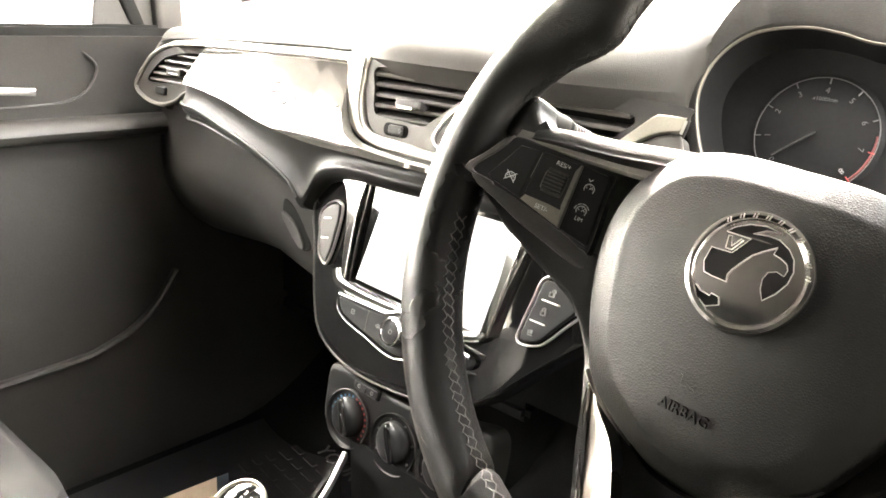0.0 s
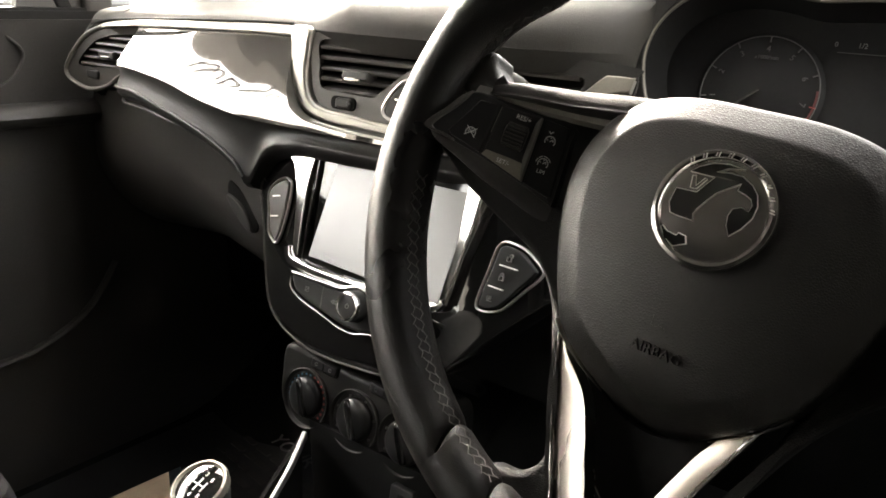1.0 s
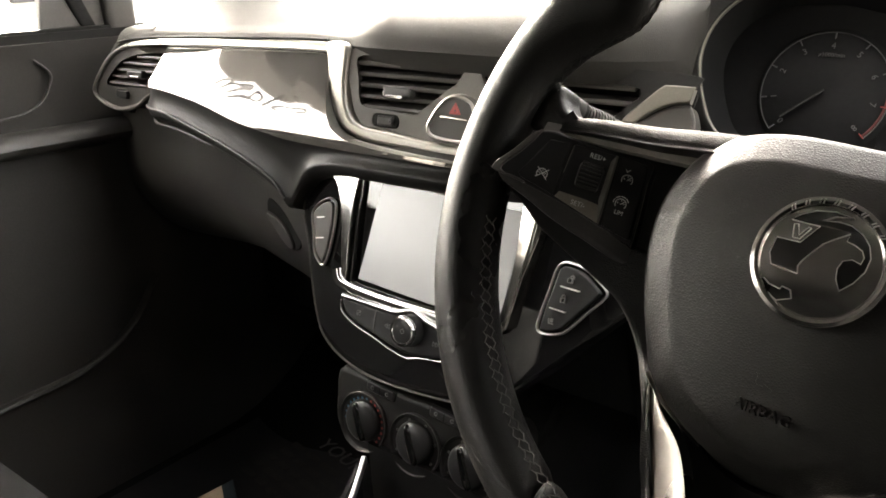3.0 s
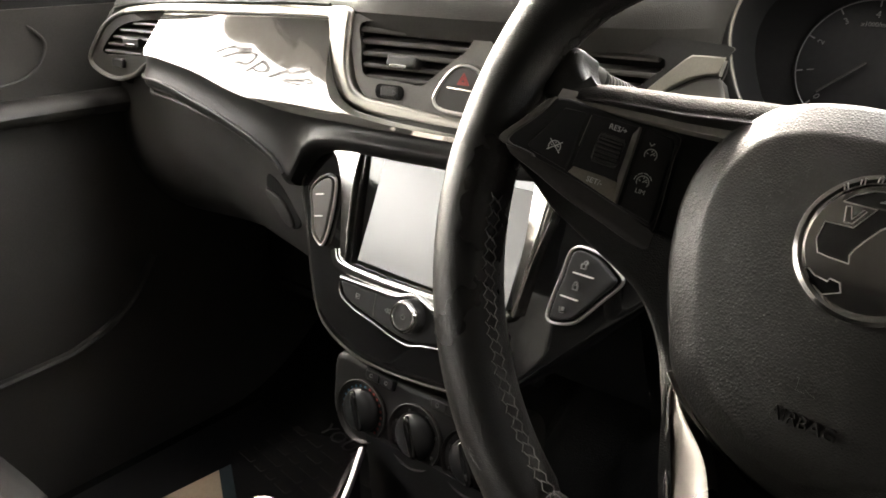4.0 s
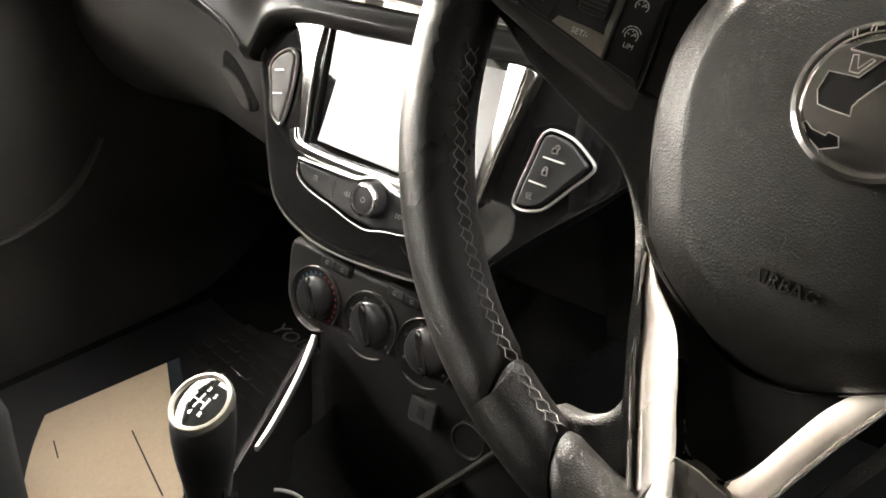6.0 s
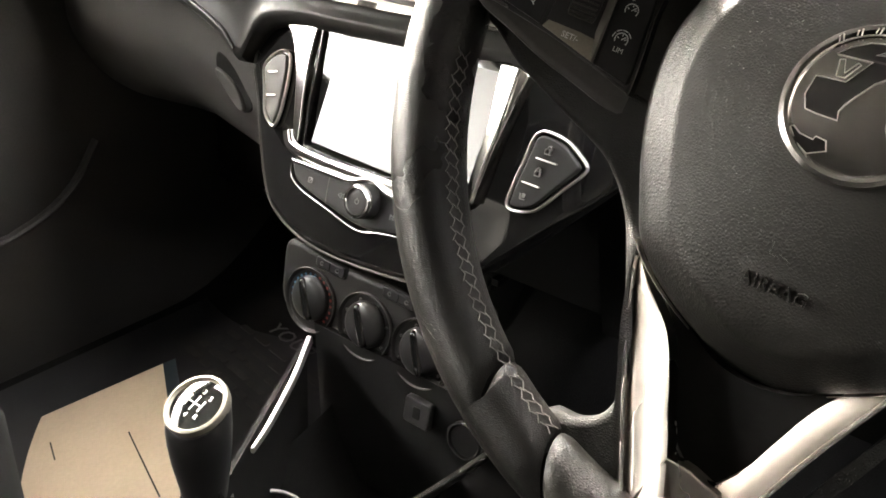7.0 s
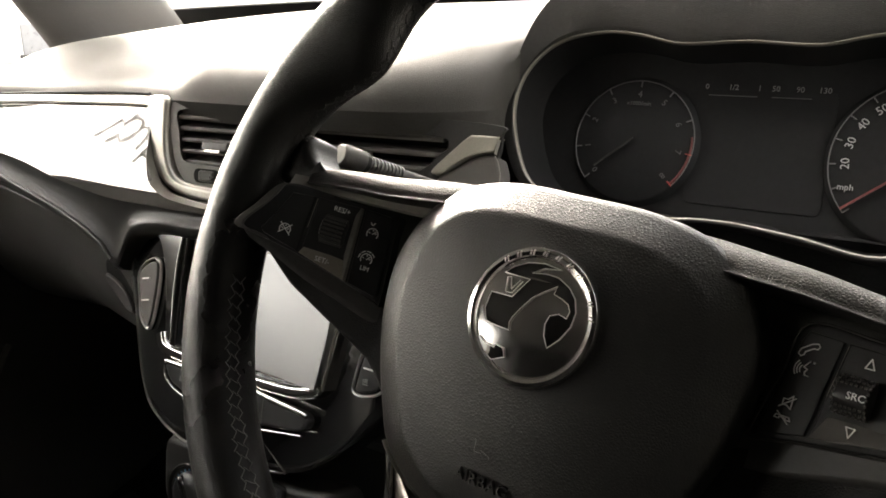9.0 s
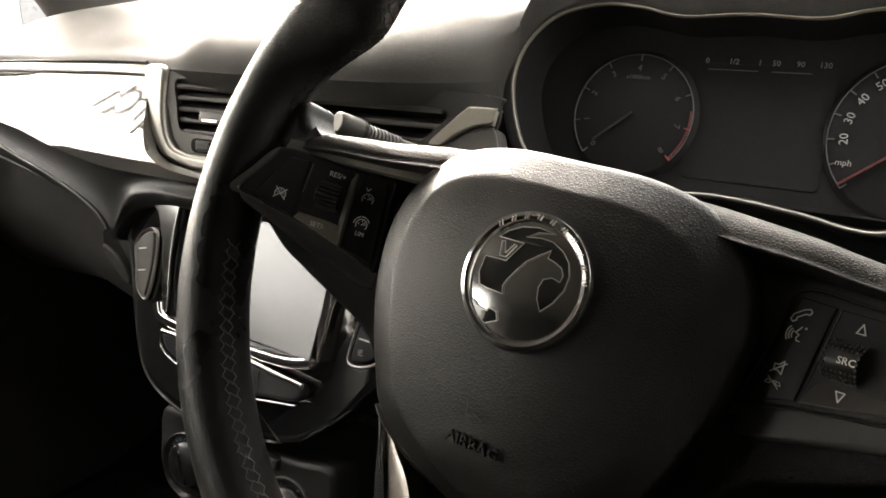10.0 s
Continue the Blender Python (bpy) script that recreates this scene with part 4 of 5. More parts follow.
for nm, mat_, runs in (("stitching", THREAD, ((189, 251, 0.0), (-71, -9, 0.0))), ("stitching", LEATHER, ((110, 165, 0.36), (15, 70, 0.36)))):
    st = bmesh.new()
    for a0, a1, inner in runs:
        n = int(abs(a1 - a0) / 2.1)
        step = (a1 - a0) / n
        for i in range(n):
            d0 = a0 + step * i
            dm, d1 = d0 + step / 2, d0 + step
            fl, fr, k = inner + 2.58 + 0.03 * math.sin(i * 2.3), inner + 2.96 + 0.03 * math.sin(i * 1.7), 0.115 + 0.02 * math.sin(i * 3.1)
            thread(on_rim(d0, fl), on_rim(dm, fl + k))
            thread(on_rim(dm, fl + k), on_rim(d1, fl))
            thread(on_rim(d0, fr), on_rim(dm, fr - k))
            thread(on_rim(dm, fr - k), on_rim(d1, fr))
            thread(on_rim(dm - step * 0.2, fl + k), on_rim(dm + step * 0.2, fr - k))
    tagged(part(nm, st, mat_, rim, "grey cross stitching" if mat_ is THREAD else "dark cross stitching"), kind="stuff")

st = bmesh.new()
for k in range(5):
    d0, f0 = 227.5 + 0.55 * k, 1.02 + 0.05 * ((k * 3) % 5)
    thread(on_rim(d0, f0, 0.0001), on_rim(d0 + 1.6 + 0.3 * (k % 3), f0 + 0.16 + 0.04 * (k % 2), 0.00005), 0.00008)
tagged(part("scuff", st, THREAD, rim, "pale scratches in the leather"), kind="stuff")

# spokes
def spoke_lift(x, y):
    """The spokes rise from beside the hub out to the rim."""
    return (-0.039 + 0.48 * (min(0.172, -x) - 0.085)) if x < 0 else (-0.0365 + 0.30 * (min(0.175, x) - 0.085))


def side_lift(x, y):
    """The grained spoke side follows the spoke above and the dished blades below."""
    w = min(1.0, max(0.0, (-y - 0.045) / 0.035))
    return (-0.037 + 0.25 * (min(0.172, abs(x)) - 0.085)) * (1 - w) + dish(x, y) * w


def dish(x, y):
    return -0.0315 + 0.005 * math.sin(min(1, max(0, (-y - 0.07) / 0.09)) * math.pi) + 0.010 * max(0, (-y - 0.13) / 0.04)


def mirror(pts, sgn):
    return [(sgn * p[0], p[1]) for p in pts]


def on_spoke(x, y, lift=0.0062, turn=0):
    slope = math.atan2(spoke_lift(x + 0.004, y) - spoke_lift(x - 0.004, y), 0.008)
    return Matrix.Translation((x, y, lift + spoke_lift(x, y))) @ Matrix.Rotation(-slope, 4, "Y") @ Matrix.Rotation(radians(turn), 4, "Z")


def symbol(name, lines, m, parent, mat=None, width=0.0006, scale=1.0):
    bm = strokes([[(x * scale, y * scale) for x, y in line] for line in lines], width, 0.0003)
    bm.transform(m)
    return part(name, bm, mat or PRINT, parent)


# outlines of the switch panels, for the passenger's (-1) and the driver's (1) side
PANEL_OUT = {-1: [(0.0988, 0.0268), (0.118, 0.0268), (0.136, 0.0272), (0.1525, 0.0258), (0.1627, 0.0110), (0.1690, 0.0012), (0.1678, -0.0022), (0.1600, -0.0030), (0.1365, -0.0072), (0.110, -0.0140), (0.0972, -0.0180), (0.0945, -0.0160), (0.0970, 0.015)],
             1: [(0.0935, 0.0288), (0.118, 0.0288), (0.136, 0.0280), (0.1533, 0.0250), (0.1627, 0.0110), (0.1690, 0.0012), (0.1678, -0.0022), (0.160, -0.0032), (0.1357, -0.0080), (0.104, -0.0135), (0.0855, -0.0176), (0.0840, -0.0145), (0.0893, 0.008)]}
OUTER_KEY = [(0.1368, 0.0235), (0.1470, 0.0225), (0.1520, 0.0110), (0.1568, 0.0008), (0.1548, -0.0014), (0.1378, -0.0052)]
INNER_KEY = {-1: [(0.1128, 0.0252), (0.1005, 0.0246), (0.0990, 0.0222), (0.0962, -0.0142), (0.0974, -0.0156), (0.1112, -0.0126)],
             1: [(0.0950, 0.0264), (0.1075, 0.0254), (0.1032, -0.0108), (0.0872, -0.0150), (0.0860, -0.0122), (0.0932, 0.0228)]}
ROCKER = {-1: [(0.1140, 0.0248), (0.1350, 0.0240), (0.1362, -0.0056), (0.1125, -0.0122)],
          1: [(0.1088, 0.0254), (0.1345, 0.0246), (0.1355, -0.0046), (0.1044, -0.0108)]}
panels = {}
for sgn in (-1, 1):
    part("spoke", slab(spline(mirror([(0.045, 0.0), (0.060, 0.040), (0.10, 0.036)] + ([(0.135, 0.034), (0.158, 0.034), (0.180, 0.036)] + [(0.184, 0.02), (0.182, -0.004)] if sgn > 0 else [(0.135, 0.0320), (0.149, 0.0262), (0.159, 0.0165), (0.167, 0.0060), (0.170, -0.0015)]) + [(0.166, -0.0062), (0.1537, -0.0108), (0.1367, -0.0178), (0.1197, -0.0228), (0.0998, -0.0292), (0.0846, -0.0338), (0.07, -0.042), (0.05, -0.05)], sgn), 5), 0.026, 0.0035, Matrix.Translation((0, 0, -0.001)), spoke_lift), SPOKE, wheel, "black plastic spoke")
    part("spoke_side", slab(spline(mirror([(0.176, -0.004), (0.162, -0.0135), (0.149, -0.0228), (0.1368, -0.0285), (0.1236, -0.0345), (0.1041, -0.0430), (0.0940, -0.0488), (0.0824, -0.0600), (0.0714, -0.0745), (0.0630, -0.0895), (0.0560, -0.1050), (0.0491, -0.1205), (0.0443, -0.1340), (0.0430, -0.1420), (0.0458, -0.1495), (0.0545, -0.1560), (0.068, -0.1590), (0.062, -0.173), (0.04, -0.178), (0.026, -0.172), (0.034, -0.147), (0.048, -0.112), (0.058, -0.080), (0.063, -0.055), (0.066, -0.030), (0.10, -0.012), (0.150, 0.004), (0.178, 0.010)], sgn), 5), 0.012, 0.0040, Matrix.Translation((0, 0, -0.0005)), side_lift), SOFTGRAIN, wheel, "grained black spoke side")
    if sgn > 0:
        bar_path = spline([Vector(p) for p in ((0.036, 0.0450, -0.0225), (0.060, 0.0440, -0.0215), (0.0755, 0.0430, -0.0205), (0.0945, 0.0415, -0.0190), (0.1175, 0.0385, -0.0180), (0.140, 0.0368, -0.0155), (0.160, 0.0375, -0.0130), (0.176, 0.0415, -0.0150))], 6, False)
        bar_prof = [(0.0046, -0.018), (0.0047, -0.003), (0.0036, 0.0008), (0.0010, 0.0034), (-0.0028, 0.0048), (-0.0046, 0.0040), (-0.0048, -0.018)]
        bar_size = lambda t: 1.55 - 0.45 * min(1.0, t / 0.6) + 0.9 * max(0.0, t - 0.75)
    else:
        bar_path = spline([Vector(p) for p in ((-0.040, 0.0440, -0.0200), (-0.0663, 0.0421, -0.0190), (-0.0939, 0.0388, -0.0185), (-0.1138, 0.0374, -0.0180), (-0.1330, 0.0357, -0.0170), (-0.1460, 0.0336, -0.0165), (-0.1500, 0.0329, -0.0170))], 6, False)
        bar_prof = [(0.0036, -0.016), (0.0038, -0.002), (0.0028, 0.0012), (0.0006, 0.0030), (-0.0024, 0.0040), (-0.0040, 0.0032), (-0.0044, -0.016)]
        bar_size = lambda t: 1.75 - 0.62 * t - 3.6 * max(0.0, t - 0.84)
        ledge = ((0.156, 0.0272, -0.0085), (0.145, 0.0280, -0.0115), (0.130, 0.0288, -0.0145), (0.112, 0.0297, -0.0170), (0.092, 0.0305, -0.0195), (0.074, 0.0312, -0.0210), (0.060, 0.0318, -0.0220))
        # upper face of the black spoke; its lit look is put in as taupe
        part("ledge", stack([[Vector((-x, y + h, z + d)) for h, d in ((0.0050, -0.0022), (0.0052, -0.010), (-0.0020, -0.010), (-0.0020, -0.0004), (-0.0016, 0.0002))] for x, y, z in ledge]), VENTGREY, wheel, "ledge along the switch panel, paled for the light on it")
    if sgn < 0:
        part("gusset", slab(spline([(-0.1574, 0.054), (-0.1536, 0.0471), (-0.1482, 0.0413), (-0.139, 0.0382), (-0.1414, 0.0345), (-0.1450, 0.0290), (-0.1570, 0.0268), (-0.1680, 0.0270), (-0.1730, 0.0340), (-0.1725, 0.0518)], 5), 0.022, 0.006, Matrix.Translation((0, 0, -0.0135)), lambda x, y: 0.10 * max(0.0, -x - 0.150)), LEATHER, wheel, "leather web between rim and spoke")
    part("spoke_top", sweep(bar_path, [(-sgn * p.x, p.y) for p in spline(bar_prof, 4)], normal=(0, 0, 1), scale=bar_size), SOFTGRAIN, wheel, "grained rounded upper edge of the spoke")
    frame_loop = spline(PANEL_OUT[sgn], 6)
    cl = part("switch_panel", slab(mirror(frame_loop, sgn), 0.012, 0.0016, Matrix.Translation((0, 0, 0.0042)), spoke_lift), BUTTON, wheel, "black switch panel with a raised edge")
    panels[sgn] = cl
    # the satin edge is broad at the outer tip and thins out to a line round the rest
    tip = [p for p in frame_loop if p.x > 0.1515]
    inner = [Vector((p.x - 0.0040 * min(1.0, (p.x - 0.1515) / 0.006), p.y + 0.0008 * min(1.0, (p.x - 0.1515) / 0.006))) for p in reversed(tip)]
    part("edge_cap", slab(mirror([(p.x, p.y) for p in tip + inner], sgn), 0.004, 0.0006, Matrix.Translation((0, 0, 0.0056)), spoke_lift), KEYGREY, cl, "satin grey tip of the panel edge")
    part("ridge", sweep([Vector((sgn * p.x, p.y, 0.0034 + spoke_lift(p.x, p.y))) for p in frame_loop], oval(0.0005, 0.0010, 6), True, (0, 0, 1)), STALKGREY, cl, "thin raised panel edge")
    for key in (OUTER_KEY, INNER_KEY[sgn]):
        part("key", slab(mirror(key, sgn), 0.004, 0.0009, Matrix.Translation((0, 0, 0.0054)), spoke_lift), KEYBLACK, cl, "gloss black switch key")
    rk = [Vector(p) for p in ROCKER[sgn]]
    rocker = part("rocker", slab(mirror([(p.x, p.y) for p in rk], sgn), 0.004, 0.0008, Matrix.Translation((0, 0, 0.0048)), spoke_lift), BUTTON, cl, "black rocker seat")
    a, b, c, d = rk
    ramp_loop = [c, d, d.lerp(a, 0.21).lerp(b, 0.14), c.lerp(b, 0.21).lerp(a, 0.10)]
    low = (c.y + d.y) / 2
    # same part both sides; the paler left colour stands for light falling on it
    part("ramp", slab(mirror([(p.x, p.y) for p in ramp_loop], sgn), 0.003, 0.0005, Matrix.Translation((0, 0, 0.0068)), lambda x, y: spoke_lift(x, y) - 0.32 * max(0.0, y - low - 0.0005)), WEDGEGREY if sgn < 0 else KEYGREY, rocker, "sloping finger rest, lit tone painted on the passenger's side")
    side = [d, d.lerp(a, 0.21).lerp(b, 0.14), a.lerp(d, 0.12).lerp(b, 0.12), a] if sgn < 0 else [b.lerp(a, 0.02), b.lerp(a, 0.10), c.lerp(d, 0.10), c]
    part("flank", slab(mirror([(p.x, p.y) for p in side], sgn), 0.003, 0.0004, Matrix.Translation((0, 0, 0.0062)), lambda x, y: spoke_lift(x, y) - 0.25 * (abs(x) - 0.1135) * (1 if sgn < 0 else 0)), VENTGREY, rocker, "grey sloping flank")
    rx, ry = (-0.1240, 0.0098) if sgn < 0 else (0.1156, 0.0078)
    w = 0.90 if sgn > 0 else 0.95
    rz = 0.0042 + spoke_lift(rx, ry)
    m_roll = Matrix.Translation((rx, ry, rz)) @ Matrix.Rotation(-sgn * math.atan(0.48 if sgn < 0 else 0.30), 4, "Y")
    roller = part("roller", lathe([(0.0052, -0.0068 * w), (0.0066, -0.0060 * w), (0.0070, 0.0), (0.0066, 0.0060 * w), (0.0052, 0.0068 * w)], 28, m_roll @ Matrix.Rotation(radians(90), 4, "Y")), KEYBLACK, rocker, "ribbed thumb roller")
    dots = bmesh.new()
    for k in range(9):
        f = radians(20 + 17.5 * k)
        if sgn < 0:
            part("rib", sweep([m_roll @ Vector((-0.0060 * w, 0.0071 * math.cos(f), 0.0071 * math.sin(f))), m_roll @ Vector((0.0060 * w, 0.0071 * math.cos(f), 0.0071 * math.sin(f)))], oval(0.0005, 0.0005, 6), normal=(0, 1, 0.3)), HAZGREY, roller)
        else:
            for j in range(8):
                if 1 <= j <= 6 and 3 <= k <= 5:
                    continue
                bmesh.ops.create_cube(dots, size=1.0, matrix=m_roll @ Matrix.Translation((-0.0056 + 0.0016 * j, 0.0070 * math.cos(f), 0.0070 * math.sin(f))) @ Matrix.Rotation(f - math.pi / 2, 4, "X") @ Matrix.Diagonal((0.0008, 0.0008, 0.0008, 1)))
    if sgn > 0:
        tagged(part("knurling", dots, KEYGREY, roller, "raised grip dots"), kind="stuff")
    for p, q in ((a, d), (b, c)):
        gap = strokes([[(sgn * p.x, p.y - 0.001), (sgn * (p.x + (q.x - p.x) * 0.55), p.y + (q.y - p.y) * 0.55)]], 0.0003, 0.0001)
        for v in gap.verts:
            v.co.z += 0.0056 + spoke_lift(v.co.x, v.co.y)
        part("key_gap", gap, VENTGREY, cl, "thin light edge between the keys")

GAUGE = [arc(0, 0, 0.0038, -30, 210, 12), [(0, 0), (0.002, 0.002)], [(-0.0026, 0.0008), (-0.0018, 0.0004)], [(0.0026, 0.0008), (0.0018, 0.0004)], [(0, 0.0030), (0, 0.0022)]]
lp, rp = panels[-1], panels[1]
symbol("cruise_off_symbol", GAUGE + [[(-0.004, 0.004), (0.004, -0.003)], [(-0.004, -0.003), (0.004, 0.004)]], on_spoke(-0.1450, 0.0035), lp, None, 0.0004, 0.75)
symbol("cruise_symbol", GAUGE + [[(-0.003, 0.007), (-0.0015, 0.0055), (0, 0.0075)]], on_spoke(-0.1060, 0.0140), lp, None, 0.0004, 0.75)
symbol("limit_symbol", GAUGE + [arc(0, 0, 0.0054, 30, 60, 3), arc(0, 0, 0.0054, 70, 100, 3), arc(0, 0, 0.0054, 110, 140, 3), arc(0, 0, 0.0054, 150, 180, 3)], on_spoke(-0.1052, 0.0012), lp, None, 0.0004, 0.75)
lettering("limit_text", "LIM", 0.0031, on_spoke(-0.1048, -0.0034), PRINT, lp)
lettering("resume_text", "RES/+", 0.0036, on_spoke(-0.1225, 0.0208, 0.0058), PRINT, lp)
lettering("set_text", "SET/-", 0.0036, on_spoke(-0.1238, -0.0058, 0.0070), PRINT, lp)
symbol("phone_symbol", [[(-0.0055, -0.0035), (-0.0045, -0.0005), (0.001, 0.0035), (0.0045, 0.0045), (0.0058, 0.003), (0.0048, 0.0012), (0.0028, 0.0012), (0.0015, 0.0005), (-0.0018, -0.0018), (-0.002, -0.0035), (-0.0038, -0.0048), (-0.0055, -0.0035)]], on_spoke(0.0965, 0.0196), rp, None, 0.0004, 0.62)
symbol("voice_symbol", [[(0.0028, 0.0045), (-0.0002, 0.0005), (0.0022, -0.0003), (0.0010, -0.0025), (0.0015, -0.004), (0.0036, -0.0042)], arc(0.0052, 0.0042, 0.0004, 0, 360, 6), arc(0.001, -0.001, 0.0032, 135, 215, 6), arc(0.001, -0.001, 0.0048, 135, 215, 6), arc(0.001, -0.001, 0.0064, 135, 215, 6)], on_spoke(0.0965, 0.0127), rp, None, 0.0004, 0.62)
symbol("mute_symbol", [[(-0.003, -0.002), (-0.003, 0.002), (0, 0.002), (0.003, 0.005), (0.003, -0.004), (0, -0.002), (-0.003, -0.002)], [(-0.005, -0.004), (0.005, 0.004)]], on_spoke(0.0945, -0.0010), rp, None, 0.0004, 0.55)
symbol("hang_up_symbol", [[(-0.005, -0.001), (-0.004, 0.001), (0.004, 0.001), (0.005, -0.001), (0.002, -0.001), (0.002, 0), (-0.002, 0), (-0.002, -0.001), (-0.005, -0.001)], [(-0.004, 0.003), (0.004, -0.003)]], on_spoke(0.0942, -0.0068), rp, None, 0.0004, 0.6)
lettering("source_text", "SRC", 0.0036, on_spoke(0.1156, 0.0078, 0.0116), PRINT, rp)
symbol("up_mark", [[(-0.0022, -0.002), (0.0022, -0.002), (0, 0.003), (-0.0022, -0.002)]], on_spoke(0.1170, 0.0200, 0.0055), rp, None, 0.0004, 0.7)
symbol("down_mark", [[(-0.0022, 0.002), (0.0022, 0.002), (0, -0.003), (-0.0022, 0.002)]], on_spoke(0.1166, -0.0040, 0.0072), rp, None, 0.0004, 0.7)

# hub cover
HALF = [(0.0, 0.0550), (0.030, 0.0545), (0.052, 0.0495), (0.067, 0.0390), (0.0768, 0.0220), (0.0808, 0.0020), (0.0788, -0.0200), (0.0728, -0.0410), (0.0650, -0.0603), (0.0588, -0.0731), (0.0462, -0.0858), (0.0278, -0.0983), (0.0152, -0.1055), (0.0, -0.1082)]
LOOP = spline(HALF + [(-x, y) for x, y in HALF[-2:0:-1]], 5)


def crown(x, y):
    return 0.0004 - 0.020 * max(0.0, (-y - 0.076) / 0.032) ** 2 - (0.0058 if x < 0 else 0.0115) * (x / 0.079) ** 2 - 0.0150 * max(0.0, -y / 0.108) ** 2 - 0.0090 * max(0.0, y / 0.055) ** 2


def pad_ring(d, h=None, drop=0.0):
    ease = lambda x: min(1.0, max(0.0, x / 0.05))
    return [Vector((p.x * (1 + 0.045 * ease(p.x) * (1 if p.y > 0 else 0.6)), p.y, h if h is not None else crown(p.x, p.y) - drop * (1 - 0.28 * ease(p.x)))) for p in inset(LOOP, d)]


hub_rings = [pad_ring(0.0, -0.045), pad_ring(0.0, -0.0300), pad_ring(0.0003, None, 0.0078), pad_ring(0.0010, None, 0.0062), pad_ring(0.0021, None, 0.0050), pad_ring(0.0034, None, 0.0042), pad_ring(0.0136, None, 0.0007), pad_ring(0.0144, None, 0.0004), pad_ring(0.0153, None, 0.0001), pad_ring(0.0165, None, 0.0), pad_ring(0.0182)]
mid = pad_ring(0.0182)
for k in (0.9, 0.8, 0.7, 0.6, 0.5, 0.4, 0.3, 0.2, 0.1):
    ring = [(p.x * k, p.y * k + (1 - k) * -0.01) for p in mid]
    hub_rings.append([Vector((x, y, crown(x, y))) for x, y in ring])
part("hub_cover", stack(hub_rings), PAD, wheel, "grained black airbag cover")
lettering("airbag_text", "AIRBAG", 0.0072, Matrix.Translation((-0.0018, -0.0695, -0.0043)) @ Matrix.Rotation(radians(10.2), 4, "X"), PAD, wheel, 0.0009, "raised black lettering")
symbol("airbag_mark", [[(-0.006, 0.004), (-0.006, -0.004), (0.006, -0.004), (0.0, -0.002)]], Matrix.Translation((-0.0046, -0.0565, -0.0019)) @ Matrix.Rotation(radians(8.3), 4, "X"), wheel, PAD, 0.0011, 0.62)

# badge: plain shapes only
badge = part("badge", lathe([(0.0285, -0.006), (0.0287, 0.0005), (0.0279, 0.0020), (0.0262, 0.0026), (0.0248, 0.0022), (0.0238, 0.0008), (0.0225, 0.0010), (0.0195, 0.0015), (0.0150, 0.0021), (0.0105, 0.00256), (0.0060, 0.00286), (0.0008, 0.0030)], 64), DARKCHROME, wheel, "round chrome badge with plain raised shapes")


def dome(x, y):
    return 0.0030 - 0.0020 * (x * x + y * y) / 0.0225 ** 2


FIELD = [(-0.0161, 0.0142), (-0.0130, 0.0174), (-0.0075, 0.0205), (-0.0005, 0.0219), (0.0071, 0.0212), (0.0004, 0.0200), (-0.0042, 0.0169), (0.0023, 0.0181), (0.0074, 0.0179), (0.0127, 0.0154), (0.0163, 0.0118), (0.0183, 0.0067), (0.0180, 0.0010), (0.0152, -0.0049), (0.0113, -0.0095), (0.0088, -0.0053), (0.0079, -0.0009), (0.0088, 0.0028), (0.0120, 0.0044), (0.0155, 0.0036), (0.0159, 0.0065), (0.0144, 0.0090), (0.0112, 0.0104), (0.0077, 0.0112), (0.0081, 0.0146), (0.0035, 0.0110), (-0.0004, 0.0076), (-0.0041, 0.0018), (-0.0062, -0.0019), (-0.0071, -0.0045), (-0.0063, -0.0076), (-0.0136, -0.0074), (-0.0179, -0.0068), (-0.0201, -0.0021), (-0.0194, 0.0051), (-0.0093, 0.0055), (-0.0040, 0.0143)]
FIELD_LOW = [(-0.0199, -0.0141), (-0.0190, -0.0134), (-0.0161, -0.0153), (-0.0109, -0.0161), (-0.0104, -0.0147), (-0.0067, -0.0152), (-0.0053, -0.0185), (-0.0110, -0.0212), (-0.0162, -0.0185)]
for loop in (FIELD, FIELD_LOW):
    field = part("badge_field", slab(loop, 0.0015, 0.0001, Matrix.Translation((0, 0, 0.0006)), dome, 1), PIANO, badge, "black field between the raised shapes", 20.0)
    part("outline", sweep([Vector((x, y, dome(x, y) + 0.0006)) for x, y in loop], oval(0.00020, 0.00035, 6), True, (0, 0, 1)), BRUSHED, field, "bright edge of the shapes")
part("badge_plate", sweep([Vector((x, y, dome(x, y) + 0.0002)) for x, y in ((-0.0145, 0.0127), (-0.0128, 0.0131), (-0.0111, 0.0084), (-0.0083, 0.0129), (-0.0071, 0.0126), (-0.0103, 0.0069), (-0.0133, 0.0068))], oval(0.00018, 0.0003, 6), True, (0, 0, 1)), BRUSHED, badge, "outlined chevron")
for a in range(14, 132, 13):
    for turn, size in ((-1.5, 0.0016), (1.5, 0.0012)):
        part("mark", strokes([[((0.0258 + k * size) * math.cos(radians(a + turn - 1.2 * k)), (0.0258 + k * size) * math.sin(radians(a + turn - 1.2 * k))) for k in (-0.6, 0.6)]], 0.0004, 0.0029), BRUSHED, badge)

# silver lower spokes around a dark opening
def blade_lift(x, y):
    """The blades lean towards the passenger side."""
    mid = 0.046 + 0.45 * (y + 0.09)
    return -0.0255 + 0.0105 * min(1.0, max(0.0, (-y - 0.105) / 0.065)) ** 1.5 + 0.42 * (x - math.copysign(mid, x))


